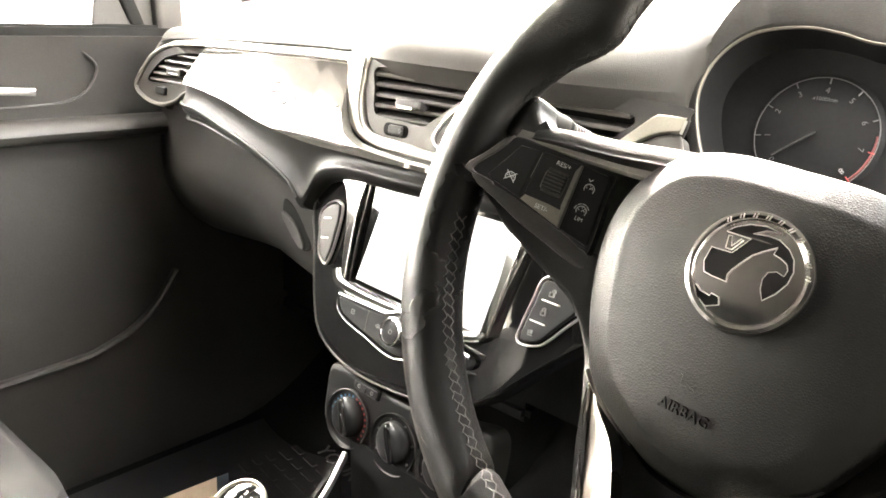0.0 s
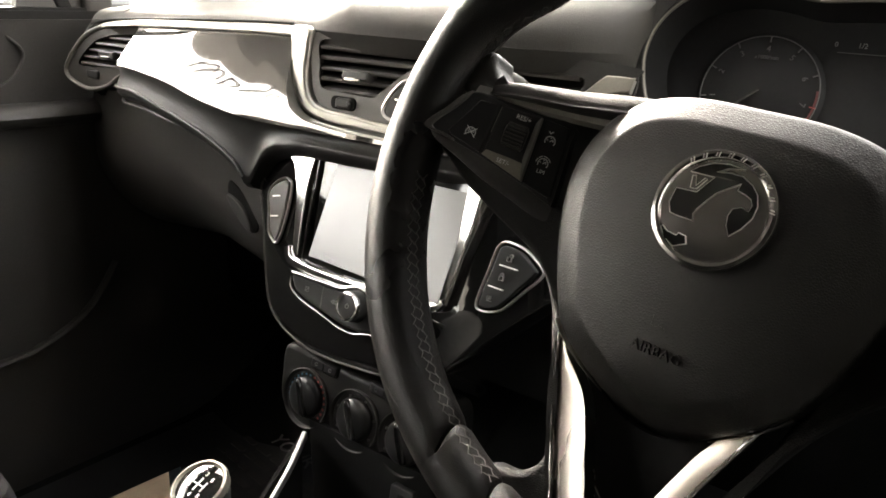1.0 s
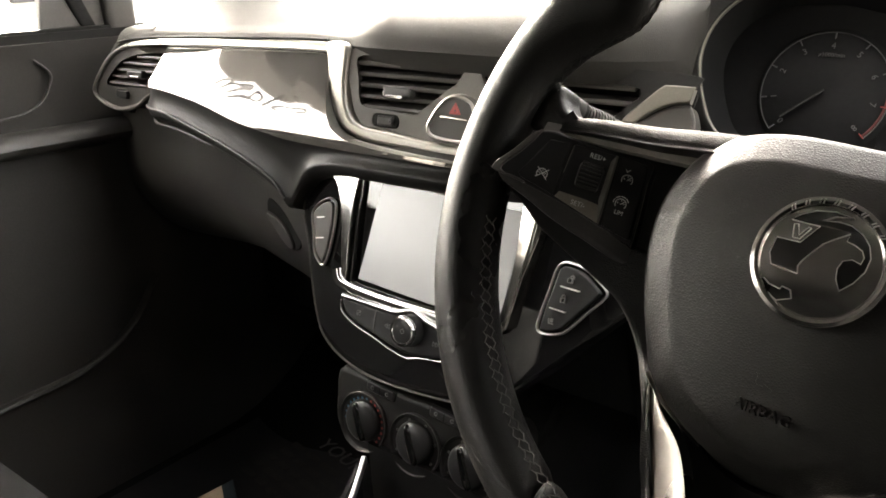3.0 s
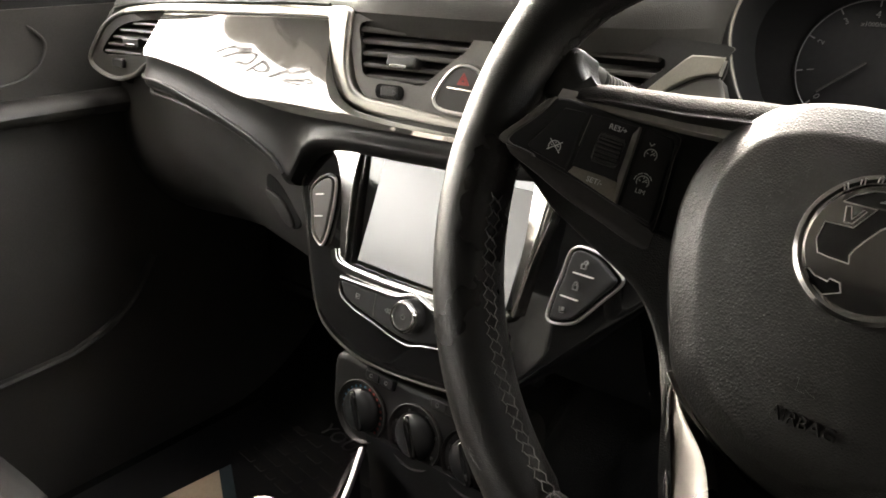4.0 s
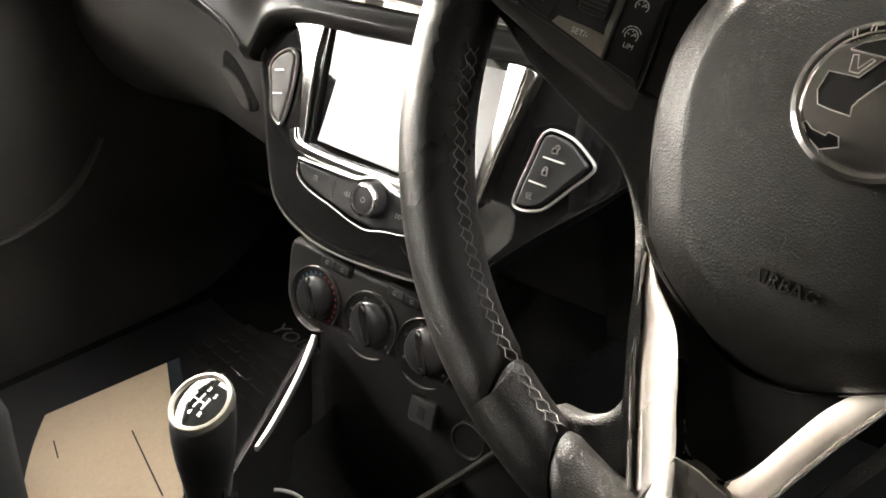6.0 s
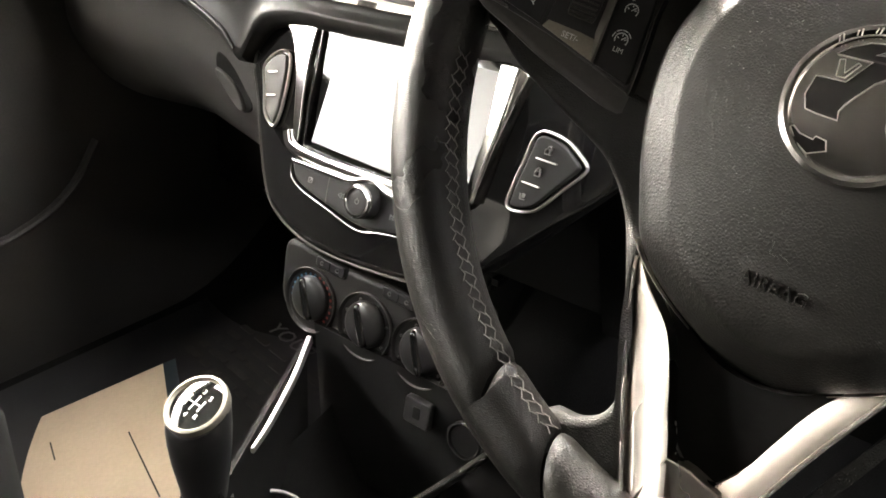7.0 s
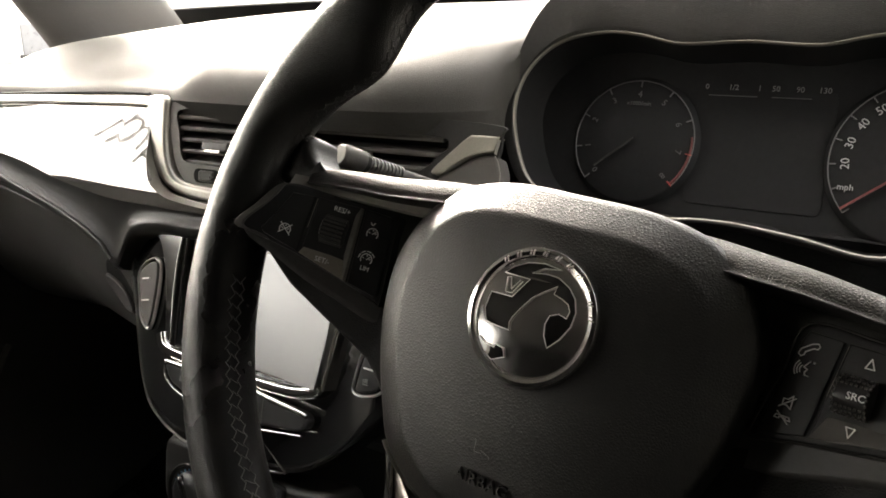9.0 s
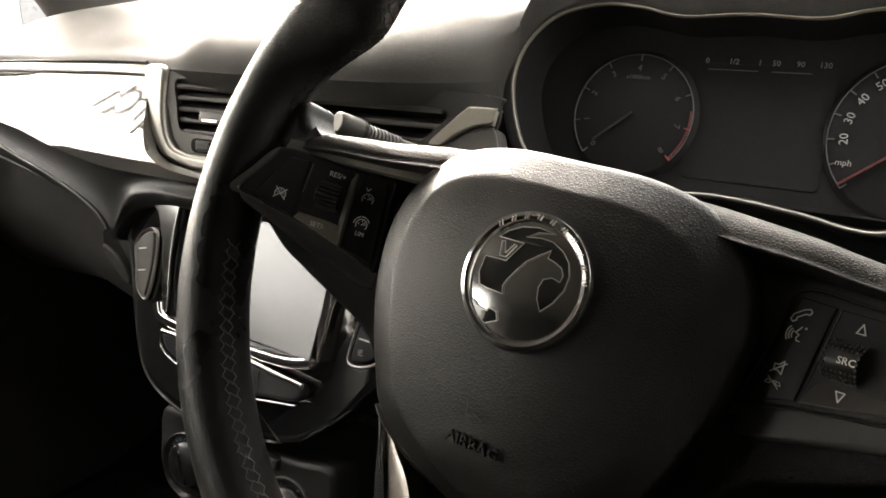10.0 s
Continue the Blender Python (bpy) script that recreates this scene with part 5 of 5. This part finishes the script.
BLADES = {-1: (((-0.0590, -0.0800), (-0.0577, -0.0868), (-0.0510, -0.1065), (-0.0412, -0.1290), (-0.0355, -0.1405), (-0.0295, -0.1520), (-0.0150, -0.1795)),
               ((-0.0585, -0.0805), (-0.0500, -0.0900), (-0.0345, -0.1030), (-0.0245, -0.1200), (-0.0188, -0.1325), (-0.0130, -0.1432), (-0.0030, -0.1660))),
          1: (((0.0500, -0.0790), (0.0450, -0.0905), (0.0405, -0.1010), (0.0340, -0.1165), (0.0295, -0.1285), (0.0246, -0.1420), (0.0170, -0.1640)),
              ((0.0495, -0.0795), (0.0415, -0.0870), (0.0340, -0.0950), (0.0262, -0.1080), (0.0205, -0.1230), (0.0140, -0.1405), (0.0040, -0.1560)))}
for sgn in (-1, 1):
    outer_edge, inner_edge = (spline([Vector((x, y, 0)) for x, y in side], 6, False) for side in BLADES[sgn])
    rings = []
    for p, q in zip(outer_edge, inner_edge):
        wide = (p - q).length
        top = []
        for k in range(13):
            w = p.lerp(q, k / 12)
            f = 2 * k / 12 - 1
            top.append(Vector((w.x, w.y, blade_lift(w.x, w.y) + 0.07 * wide * (1 - f * f))))
        rings.append(top + [Vector((q.x, q.y, blade_lift(q.x, q.y) - 0.014)), Vector((p.x, p.y, blade_lift(p.x, p.y) - 0.014))])
    part("lower_spoke", stack(rings), BLADE, wheel, "silver lower spoke")
    rail = [Vector((p.x + sgn * 0.0014, p.y, blade_lift(p.x, p.y) + 0.0012)) for p in outer_edge]
    part("spoke_rail", sweep(rail, oval(0.0013, 0.0020, 8), normal=(0, 0, 1), scale=lambda t: 0.6 + 0.4 * min(1.0, 6 * t)), CHROME, wheel, "chrome spoke edge")
    tip_line = [p for p in inset(LOOP, -0.0014) if sgn * p.x > 0.025 and -0.100 < p.y < -0.072]
    tip_line.sort(key=lambda p: -p.y)
    part("hub_tip", sweep([Vector((p.x, p.y, crown(p.x, p.y) - 0.0085)) for p in tip_line], oval(0.0007, 0.0022, 8), normal=(0, 0, 1), scale=lambda t: 1.3 - 0.9 * t), BRUSHED, wheel, "fine chrome line under the hub")
part("hub_back", lathe([(0.045, -0.10), (0.054, -0.07), (0.056, -0.048), (0.045, -0.044)], 32, Matrix.Translation((0, -0.025, 0))), DEEP, wheel, "black wheel boss")
part("spoke_joint", slab([(-0.0118, -0.1475), (-0.0060, -0.1472), (-0.0008, -0.1474), (0.0061, -0.1492), (0.0120, -0.1500), (0.0190, -0.1600), (0.0140, -0.174), (-0.0180, -0.176)], 0.012, 0.0010, Matrix.Translation((0, 0, -0.0158))), BLADE, wheel, "silver joint of the lower spokes")
part("spoke_back", slab(spline([(-0.054, -0.085), (-0.036, -0.112), (-0.018, -0.145), (0.006, -0.156), (0.024, -0.128), (0.044, -0.086), (0.0, -0.08)], 5), 0.008, 0.002, Matrix.Translation((0, 0, -0.040))), DEEP, wheel, "black backing behind the lower spokes")

column = thing("steering_column", "black plastic steering column shroud", "steering column", WHEEL)
part("shroud", stack([[Vector((w * x, y0 + h * y, z)) for x, y in oval(1, 1, 24)] for w, h, y0, z in ((0.040, 0.040, -0.015, -0.05), (0.048, 0.05, -0.02, -0.07), (0.06, 0.06, -0.02, -0.26))]), DEEP, column, "black column shroud")
STALK_AXIS = [Vector((-0.1637, 0.0626, -0.1852)), Vector((-0.1727, 0.0608, -0.1515)), Vector((-0.1790, 0.0595, -0.1281)), Vector((-0.1868, 0.0579, -0.0989))]
stalk_dir = (STALK_AXIS[3] - STALK_AXIS[2]).normalized()
stalk = part("stalk", sweep(STALK_AXIS, oval(0.0042, 0.0042, 14), normal=(0, 1, 0)), SPOKE, column, "black stalk")
part("collar", sweep([STALK_AXIS[3], STALK_AXIS[3] + 0.003 * stalk_dir], oval(0.0064, 0.0064, 18), normal=(0, 1, 0)), DEEP, stalk, "black collar")
part("stalk_end", sweep([STALK_AXIS[3] + d * stalk_dir for d in (0.0031, 0.0040, 0.0190, 0.0200, 0.0207)], oval(0.0070, 0.0070, 20), normal=(0, 1, 0), scale=lambda t: (0.94, 1.0, 1.0, 0.95, 0.84)[round(4 * t)]), STALKGREY, stalk, "thicker grey stalk end")
for k in range(9):
    c0 = STALK_AXIS[2].lerp(STALK_AXIS[3], 0.05 + 0.10 * k)
    part("ring", sweep([c0, c0 + stalk_dir * 0.0016], oval(0.0054, 0.0054, 14), normal=(0, 1, 0)), SPOKE, stalk)

# ---- instruments ----
CLU = plane_frame((0.0, 0.295, 0.985), 18)
cluster = thing("instrument_cluster", "dark instrument cluster with round dials, switched off", "instrument cluster", CLU)
RIMP = [(-0.170, 0.010), (-0.163, 0.040), (-0.140, 0.062), (-0.105, 0.070), (-0.075, 0.068), (-0.045, 0.062), (0.0, 0.064), (0.045, 0.062), (0.075, 0.068), (0.105, 0.070), (0.140, 0.062), (0.163, 0.040), (0.170, 0.010), (0.160, -0.025), (0.142, -0.050), (0.10, -0.070), (0.05, -0.064), (0.0, -0.060), (-0.05, -0.064), (-0.10, -0.070), (-0.142, -0.050), (-0.160, -0.025)]
RIML = spline(RIMP, 6)
part("rim", sweep([Vector((p.x, p.y, 0.0)) for p in RIML], oval(0.0011, 0.0022, 8), True, (0, 0, 1)), WEDGEGREY, cluster, "thin silver outline")
part("bowl", stack([[Vector((p.x, p.y, 0.0)) for p in RIML], [Vector((p.x * 0.98, p.y * 0.97, -0.02)) for p in RIML], [Vector((p.x * 0.95, p.y * 0.92, -0.035)) for p in RIML]], False, True), DIAL, cluster, "matt black recess")


COWL = [(-0.180, 0.012), (-0.172, 0.045), (-0.156, 0.085), (-0.125, 0.118), (-0.085, 0.125), (-0.045, 0.127), (0.0, 0.128), (0.045, 0.127), (0.085, 0.125), (0.125, 0.118), (0.156, 0.085), (0.172, 0.045), (0.180, 0.012), (0.166, -0.026), (0.145, -0.052), (0.102, -0.0725), (0.051, -0.0665), (0.0, -0.0625), (-0.051, -0.0665), (-0.103, -0.0735), (-0.149, -0.0535), (-0.170, -0.027)]
COWLL = spline(COWL, 6)


def hood_ring(k, grow, z):
    return [Vector(((a.x + (b.x - a.x) * k) * grow, (a.y + (b.y - a.y) * k) * grow, z + 0.012 * k * max(0.0, a.y) / 0.07)) for a, b in zip(RIML, COWLL)]


part("hood", stack([hood_ring(0.0, 1.0, 0.0), hood_ring(0.08, 1.0, 0.003), hood_ring(0.5, 1.0, 0.003), hood_ring(0.92, 1.0, 0.002), hood_ring(1.0, 1.005, -0.003), hood_ring(1.0, 1.02, -0.020), hood_ring(0.95, 1.0, -0.20)], False, False), HOOD, cluster, "dark instrument hood")


def gauge(cx, cy, r, marks, a0, a1, red_from, label):
    face = part("dial", lathe([(r + 0.004, -0.0046), (r + 0.0035, -0.0044), (r + 0.001, -0.0010), (r - 0.001, 0.0), (0.004, 0.0)], 48, Matrix.Translation((cx, cy, -0.030))), DIAL, cluster, label)
    ring = sweep([Vector((cx + r * math.cos(radians(a)), cy + r * math.sin(radians(a)), -0.0295)) for a in np.linspace(a0, a1, 48)], oval(0.00045, 0.00045, 6), normal=(0, 0, 1))
    part("scale_ring", ring, DIM, face, "thin white scale")
    n = len(marks) - 1
    for i, mk in enumerate(marks):
        a = a0 + (a1 - a0) * i / n
        c, s = math.cos(radians(a)), math.sin(radians(a))
        part("tick", strokes([[(cx + (r - 0.0045) * c, cy + (r - 0.0045) * s), (cx + r * c, cy + r * s)]], 0.0008, 0.0012), RED if red_from is not None and i >= red_from else DIM, face).location = (0, 0, -0.030)
        if mk:
            turn = a - 90
            lettering("numeral", mk, 0.0066 if red_from is not None else 0.0078, Matrix.Translation((cx + (r - 0.0105) * c, cy + (r - 0.0105) * s, -0.029)) @ Matrix.Rotation(radians(turn), 4, "Z"), DIM if red_from is not None else PALE, face)
    return face


tach = gauge(-0.080, -0.005, 0.0465, ["0", "1", "2", "3", "4", "5", "6", "7", "8"], 222, -42, 7, "black rev counter face")
part("red_zone", sweep([Vector((-0.080 + 0.0448 * math.cos(radians(a)), -0.005 + 0.0448 * math.sin(radians(a)), -0.0294)) for a in np.linspace(8, -42, 24)], oval(0.0009, 0.0004, 6), normal=(0, 0, 1)), NEEDLERED, tach, "dark red zone of the scale")
speed = gauge(0.111, -0.006, 0.0535, ["", "", "20", "30", "40", "50", "60", "70", "80", "90", "100", "110", "120", "130", "140"], 222, -42, None, "black speedometer face")
part("needle", strokes([[(-0.080, -0.003), (-0.080 - 0.036 * math.cos(radians(40)), -0.003 - 0.036 * math.sin(radians(40)))]], 0.0010, 0.0022), STALKGREY, tach, "thin dull needle").location = (0, 0, -0.029)
part("needle", strokes([[(0.111, -0.006), (0.111 - 0.053 * math.cos(radians(39)), -0.006 - 0.053 * math.sin(radians(39)))]], 0.0014, 0.0022), NEEDLERED, speed, "dark red needle").location = (0, 0, -0.029)
lettering("unit_text", "mph", 0.0058, Matrix.Translation((0.0705, -0.025, -0.029)), PALE, speed)
lettering("unit_text", "x1000/min", 0.0045, Matrix.Translation((-0.080, 0.024, -0.029)), DIM, tach)
info = part("display", slab(box(0.094, 0.085, (0.010, -0.004), 0.004), 0.003, 0.0002, Matrix.Translation((0, 0, -0.0344))), DIAL, cluster, "blank black display")
for txt, x in (("0", -0.032), ("1/2", -0.013), ("1", 0.005), ("50", 0.016), ("90", 0.032), ("130", 0.048)):
    lettering("scale_text", txt, 0.0056, Matrix.Translation((x, 0.040, -0.0340)), DIMKEY, info)
part("scale_line", strokes([[(-0.030, 0.034), (0.004, 0.034)], [(0.014, 0.034), (0.040, 0.034)]], 0.0005, 0.0004), DIM, info).location = (0, 0, -0.0343)

# ---- centre console, gear lever ----
console = thing("centre_console", "black plastic centre console with silver edges", "centre console")
part("tunnel", sheet(lambda u, v: Vector((-0.372 + 0.142 * u, -0.9 + 1.04 * v, 0.53 - 0.10 * math.sin(math.pi * u) ** 0.6 * (1 if v > 0.72 else 0.4) + 0.03 * max(0, (v - 0.8) / 0.2) ** 2)), 20, 36, 0.2, (0, 0, -1)), DEEP, console, "black console moulding")
part("silver_edge", sweep(spline([Vector((-0.388, 0.112, 0.625)), Vector((-0.365, 0.070, 0.616)), Vector((-0.340, 0.020, 0.612)), Vector((-0.3285, -0.006, 0.612))], 8, False), box(0.0044, 0.008, (0, 0), 0.0012), normal=(0, 0, 1), scale=lambda t: 1.15 - 0.5 * t), BRUSHED, console, "bright console edge")
part("edge_support", sheet(lambda u, v: Vector((-0.392 + 0.078 * u, 0.112 - 0.16 * u, 0.620 - 0.010 * u - 0.10 * v)), 10, 4, 0.004, (-1, -0.4, 0)), DEEP, console)
part("silver_edge", sweep(spline([Vector((-0.180, 0.095, 0.632)), Vector((-0.200, 0.04, 0.616)), Vector((-0.222, -0.02, 0.606)), Vector((-0.228, -0.05, 0.604))], 8, False), oval(0.003, 0.005, 8), normal=(0, 0, 1)), CHROME, console, "bright console edge")
part("rear_wall", sheet(lambda u, v: Vector((-0.388 + 0.228 * u, 0.118 + 0.01 * v, 0.64 - 0.16 * v)), 10, 6, 0.02, (0, 1, 0)), DEEP, console, "black wall under the heater panel")
part("usb_socket", slab(box(0.026, 0.024, (0, 0), 0.003), 0.006, 0.0015, plane_frame((-0.267, 0.112, 0.608), 8)), BUTTON, console, "small grey socket panel")
part("socket_opening", slab(box(0.007, 0.011, (0, 0), 0.001), 0.003, 0.0004, plane_frame((-0.267, 0.1115, 0.608), 8)), DEEP, console)
part("power_socket", lathe([(0.016, -0.004), (0.0165, 0.001), (0.0145, 0.002), (0.013, 0.0)], 28, plane_frame((-0.219, 0.112, 0.606), 8)), DEEP, console, "round power socket cover")
gear = thing("gear_lever", "gear lever with a chrome-ringed ball knob", "gear lever", Matrix.Translation((-0.332, -0.047, 0.676)))
CAP_TILT = Matrix.Rotation(radians(25), 4, "X")


def knob_ring(r, drop, tilt):
    return [Matrix.Rotation(radians(tilt), 4, "X") @ Vector((r * math.cos(2 * math.pi * i / 36), r * math.sin(2 * math.pi * i / 36), 0)) - Vector((0, 0, drop)) for i in range(36)]


part("gaiter", lathe([(0.034, -0.155), (0.031, -0.135), (0.0275, -0.115), (0.0265, -0.108), (0.0220, -0.098), (0.0190, -0.084)], 28), DEEP, gear, "black leather gaiter")
part("knob", stack([knob_ring(0.0150, 0.088, 0), knob_ring(0.0162, 0.074, 4), knob_ring(0.0185, 0.058, 8), knob_ring(0.0212, 0.040, 14), knob_ring(0.0230, 0.022, 20), knob_ring(0.0236, 0.010, 24), knob_ring(0.0230, 0.003, 25), knob_ring(0.0200, 0.001, 25)]), KEYBLACK, gear, "smooth black knob")
part("chrome_ring", lathe([(0.0222, -0.005), (0.0231, 0.0), (0.0222, 0.0028), (0.0204, 0.0034), (0.0190, 0.0016)], 48, CAP_TILT), WEDGEGREY, gear, "chrome ring")
cap = part("cap", lathe([(0.0190, 0.0), (0.0187, 0.0016), (0.0150, 0.0027), (0.0090, 0.0035), (0.003, 0.0038)], 40, CAP_TILT), PIANO, gear, "gloss black shift pattern cap")
part("pattern", strokes([[(-0.006, 0), (0.007, 0)], [(-0.006, -0.004), (-0.006, 0.004)], [(0.0005, -0.0055), (0.0005, 0.0055)], [(0.007, -0.004), (0.007, 0.004)]], 0.0008, 0.0006), PRINT, cap).matrix_local = CAP_TILT @ Matrix.Translation((0, 0, 0.0038))
for txt, x, y in (("1", -0.0075, 0.0075), ("3", 0.0005, 0.0095), ("5", 0.0085, 0.0075), ("2", -0.0075, -0.0075), ("4", 0.0005, -0.0095), ("R", 0.0085, -0.0075)):
    lettering("numeral", txt, 0.0050, CAP_TILT @ Matrix.Translation((x, y, 0.0037)), PRINT, cap)

part("cup_ring", sweep([Vector((-0.330 + 0.033 * math.cos(a), 0.004 + 0.033 * math.sin(a), 0.532)) for a in np.linspace(0, 2 * math.pi, 40, endpoint=False)], oval(0.0016, 0.0016, 8), True, (0, 0, 1)), BRUSHED, console, "bright ring of the cup holder")

# ---- passenger door ----
door = thing("door_1", "closed dark passenger door with armrest and handle recess", "car door", kind="structure")
part("lower_trim", sheet(lambda u, v: Vector((LEFT + 0.004 + 0.010 * math.sin(math.pi * v), -0.65 + 1.40 * u, 0.26 + 0.60 * v)), 20, 16, 0.03, (-1, 0, 0)), DOORTRIM, door, "dark grained lower trim")
part("upper_trim", sheet(lambda u, v: Vector((LEFT - 0.012 + 0.03 * v * v, -0.65 + 1.15 * u, 0.86 + 0.115 * v)), 20, 12, 0.03, (-1, 0, 0)), DOORTRIM, door, "dark grained upper trim")
part("armrest", sweep([Vector((LEFT + 0.012, -0.6, 0.85)), Vector((LEFT + 0.014, 0.1, 0.853)), Vector((LEFT + 0.008, 0.26, 0.85)), Vector((LEFT - 0.01, 0.40, 0.84))], oval(0.030, 0.016, 14), normal=(0, 0, 1)), DOORTRIM, door, "padded grey armrest")
part("recess_edge", sweep(spline([Vector((LEFT + 0.006, -0.12, 0.885)), Vector((LEFT + 0.006, 0.06, 0.884)), Vector((LEFT + 0.006, 0.14, 0.893)), Vector((LEFT + 0.006, 0.17, 0.93)), Vector((LEFT + 0.006, 0.15, 0.955))], 8, False), oval(0.002, 0.003, 8), normal=(1, 0, 0)), DOORTRIM, door)
part("handle", sweep([Vector((LEFT + 0.012, -0.03, 0.911)), Vector((LEFT + 0.016, 0.03, 0.908)), Vector((LEFT + 0.010, 0.083, 0.904))], box(0.010, 0.008, (0, 0), 0.003), normal=(1, 0, 0)), BRUSHED, door, "silver door release handle")
part("pocket_edge", sweep(spline([Vector((LEFT + 0.02, -0.4, 0.50)), Vector((LEFT + 0.02, 0.05, 0.513)), Vector((LEFT + 0.02, 0.15, 0.525)), Vector((LEFT + 0.018, 0.22, 0.56)), Vector((LEFT + 0.014, 0.27, 0.62))], 8, False), oval(0.005, 0.008, 8), normal=(1, 0, 0)), DOORTRIM, door, "raised door pocket edge")
part("window_seal", cuboid(LEFT - 0.03, LEFT + 0.012, -0.65, 0.42, 0.966, 0.990, 0.004), DEEP, door, "black window seal")
part("window_post", sweep([Vector((LEFT - 0.005, 0.285, 0.955)), Vector((LEFT, 0.278, 1.05)), Vector((LEFT + 0.03, 0.235, 1.38))], box(0.042, 0.03, (0, 0), 0.008), normal=(1, 0, 0)), DOORTRIM, door, "dark quarter-light post")
part("window_frame", sweep([Vector((LEFT - 0.012, 0.245, 0.975)), Vector((LEFT - 0.005, 0.205, 1.06)), Vector((LEFT + 0.03, 0.08, 1.38))], box(0.020, 0.02, (0, 0), 0.005), normal=(1, 0, 0)), DEEP, door, "black window frame")
part("mirror_sail", slab([(0.170, 0.97), (0.30, 0.97), (0.30, 1.12), (0.19, 1.12)], 0.012, 0.003, Matrix.Translation((LEFT - 0.004, 0, 0)) @ Matrix(((0, 0, 1, 0), (1, 0, 0, 0), (0, 1, 0, 0), (0, 0, 0, 1)))), DOORTRIM, door, "black corner cover")
win = part("pane", sheet(lambda u, v: Vector((LEFT - 0.02 + 0.05 * v, -0.65 + (1.05 - 0.5 * v) * u, 0.98 + 0.40 * v)), 8, 4, 0.004, (-1, 0, 0)), GLASS, door, "clear side window")
win.visible_shadow = False
lettering("window_lettering", "mple", 0.095, Matrix.Translation((LEFT + 0.009, -0.120, 1.195)) @ Matrix(((0, -0.12, -0.99, 0), (-1, 0, 0, 0), (0, 0.99, -0.12, 0), (0, 0, 0, 1))) @ Matrix.Rotation(0.0, 4, "Z"), DEEP, door, 0.0004, "dark window lettering")

# ---- floor things ----
mat = thing("floor_mat", "black protective floor mat with printed words", "floor mat")
part("sheet", sheet(lambda u, v: Vector((-0.95 + 0.50 * u, -0.30 + 0.92 * v, 0.306 + 0.003 * math.sin(9 * u + 4 * v) + 0.30 * max(0, v - 0.86) ** 1.2)), 24, 30, 0.002, (0, 0, -1)), MATPAPER, mat, "black paper sheet")
lettering("printing", "YOUR", 0.040, Matrix.Translation((-0.742, 0.416, 0.313)) @ Matrix.Rotation(radians(-9), 4, "Z"), DIM, mat, 0.0004)
random.seed(11)
for k in range(5):
    x = -0.835
    while x < -0.655 - 0.02 * (k % 2):
        w = random.uniform(0.018, 0.045)
        part("printed_word", slab(box(w, 0.011, (0, 0), 0.003), 0.001, 0.0003, Matrix.Translation((-0.76, 0.385, 0.3115)) @ Matrix.Rotation(radians(-9), 4, "Z") @ Matrix.Translation((x + 0.76 + w / 2, -0.024 * k, 0))), WORDGREY, mat, "unreadable printed word")
        x += w + 0.009
cu = Vector((0.85, -0.526, 0.0)).normalized()
cw = Vector((-0.5, -0.81, -0.325)).normalized()
cn = cw.cross(cu)
CM = Matrix.Translation((-0.779, 0.2126, 0.36)) @ Matrix((cu, cw, cn)).transposed().to_4x4()
card = thing("paper_card", "cream card leaflet with a dark blue edge on the floor", "leaflet", CM)


def curl(x, y):
    return 0.006 * math.sin(x * 11) * math.sin(y * 14)


part("leaf", sheet(lambda u, v: Vector((0.297 * u, 0.228 * v, curl(0.297 * u, 0.228 * v))), 20, 14, 0.0012, (0, 0, -1)), CARD, card, "cream card")
part("edge_band", sheet(lambda u, v: Vector((0.297 * u, -0.018 + 0.0178 * v, curl(0.297 * u, 0))), 20, 2, 0.0012, (0, 0, -1)), CARDBLUE, card, "dark blue edge")
for y0, slope, x0, x1 in ((0.050, -0.22, 0.118, 0.250), (0.150, -0.2, 0.070, 0.110)):
    part("printed_line", sheet(lambda u, v: Vector((x0 + (x1 - x0) * u, y0 + slope * (x1 - x0) * u + 0.0018 * v, curl(x0 + (x1 - x0) * u, y0) + 0.0012)), 12, 1, 0.0003, (0, 0, -1)), STALKGREY, card, "thin dark line")

seat = thing("passenger_seat", "black fabric front passenger seat", "car seat", Matrix.Translation((-0.745, -0.350, 0.385)))
part("cushion", slab(spline([(-0.22, -0.25), (0.22, -0.25), (0.235, 0.08), (0.20, 0.26), (0.0, 0.29), (-0.20, 0.26), (-0.235, 0.08)], 5), 0.18, 0.06, Matrix.Translation((0, 0, 0.19)), lambda x, y: 0.05 * (abs(x) / 0.235) ** 3 + 0.02 * max(0, y) / 0.25), FABRIC, seat, "black fabric cushion")
part("backrest", slab(spline([(-0.22, 0.0), (0.22, 0.0), (0.23, 0.30), (0.17, 0.52), (-0.17, 0.52), (-0.23, 0.30)], 5), 0.12, 0.04, Matrix.Translation((0, -0.30, 0.18)) @ Matrix.Rotation(radians(130), 4, "X") @ Matrix.Rotation(radians(180), 4, "Y"), lambda x, y: 0.04 * (abs(x) / 0.25) ** 3), FABRIC, seat, "reclined black fabric backrest")
part("runner", cuboid(-0.2, 0.2, -0.25, 0.2, -0.084, 0.06, 0.01), DEEP, seat)
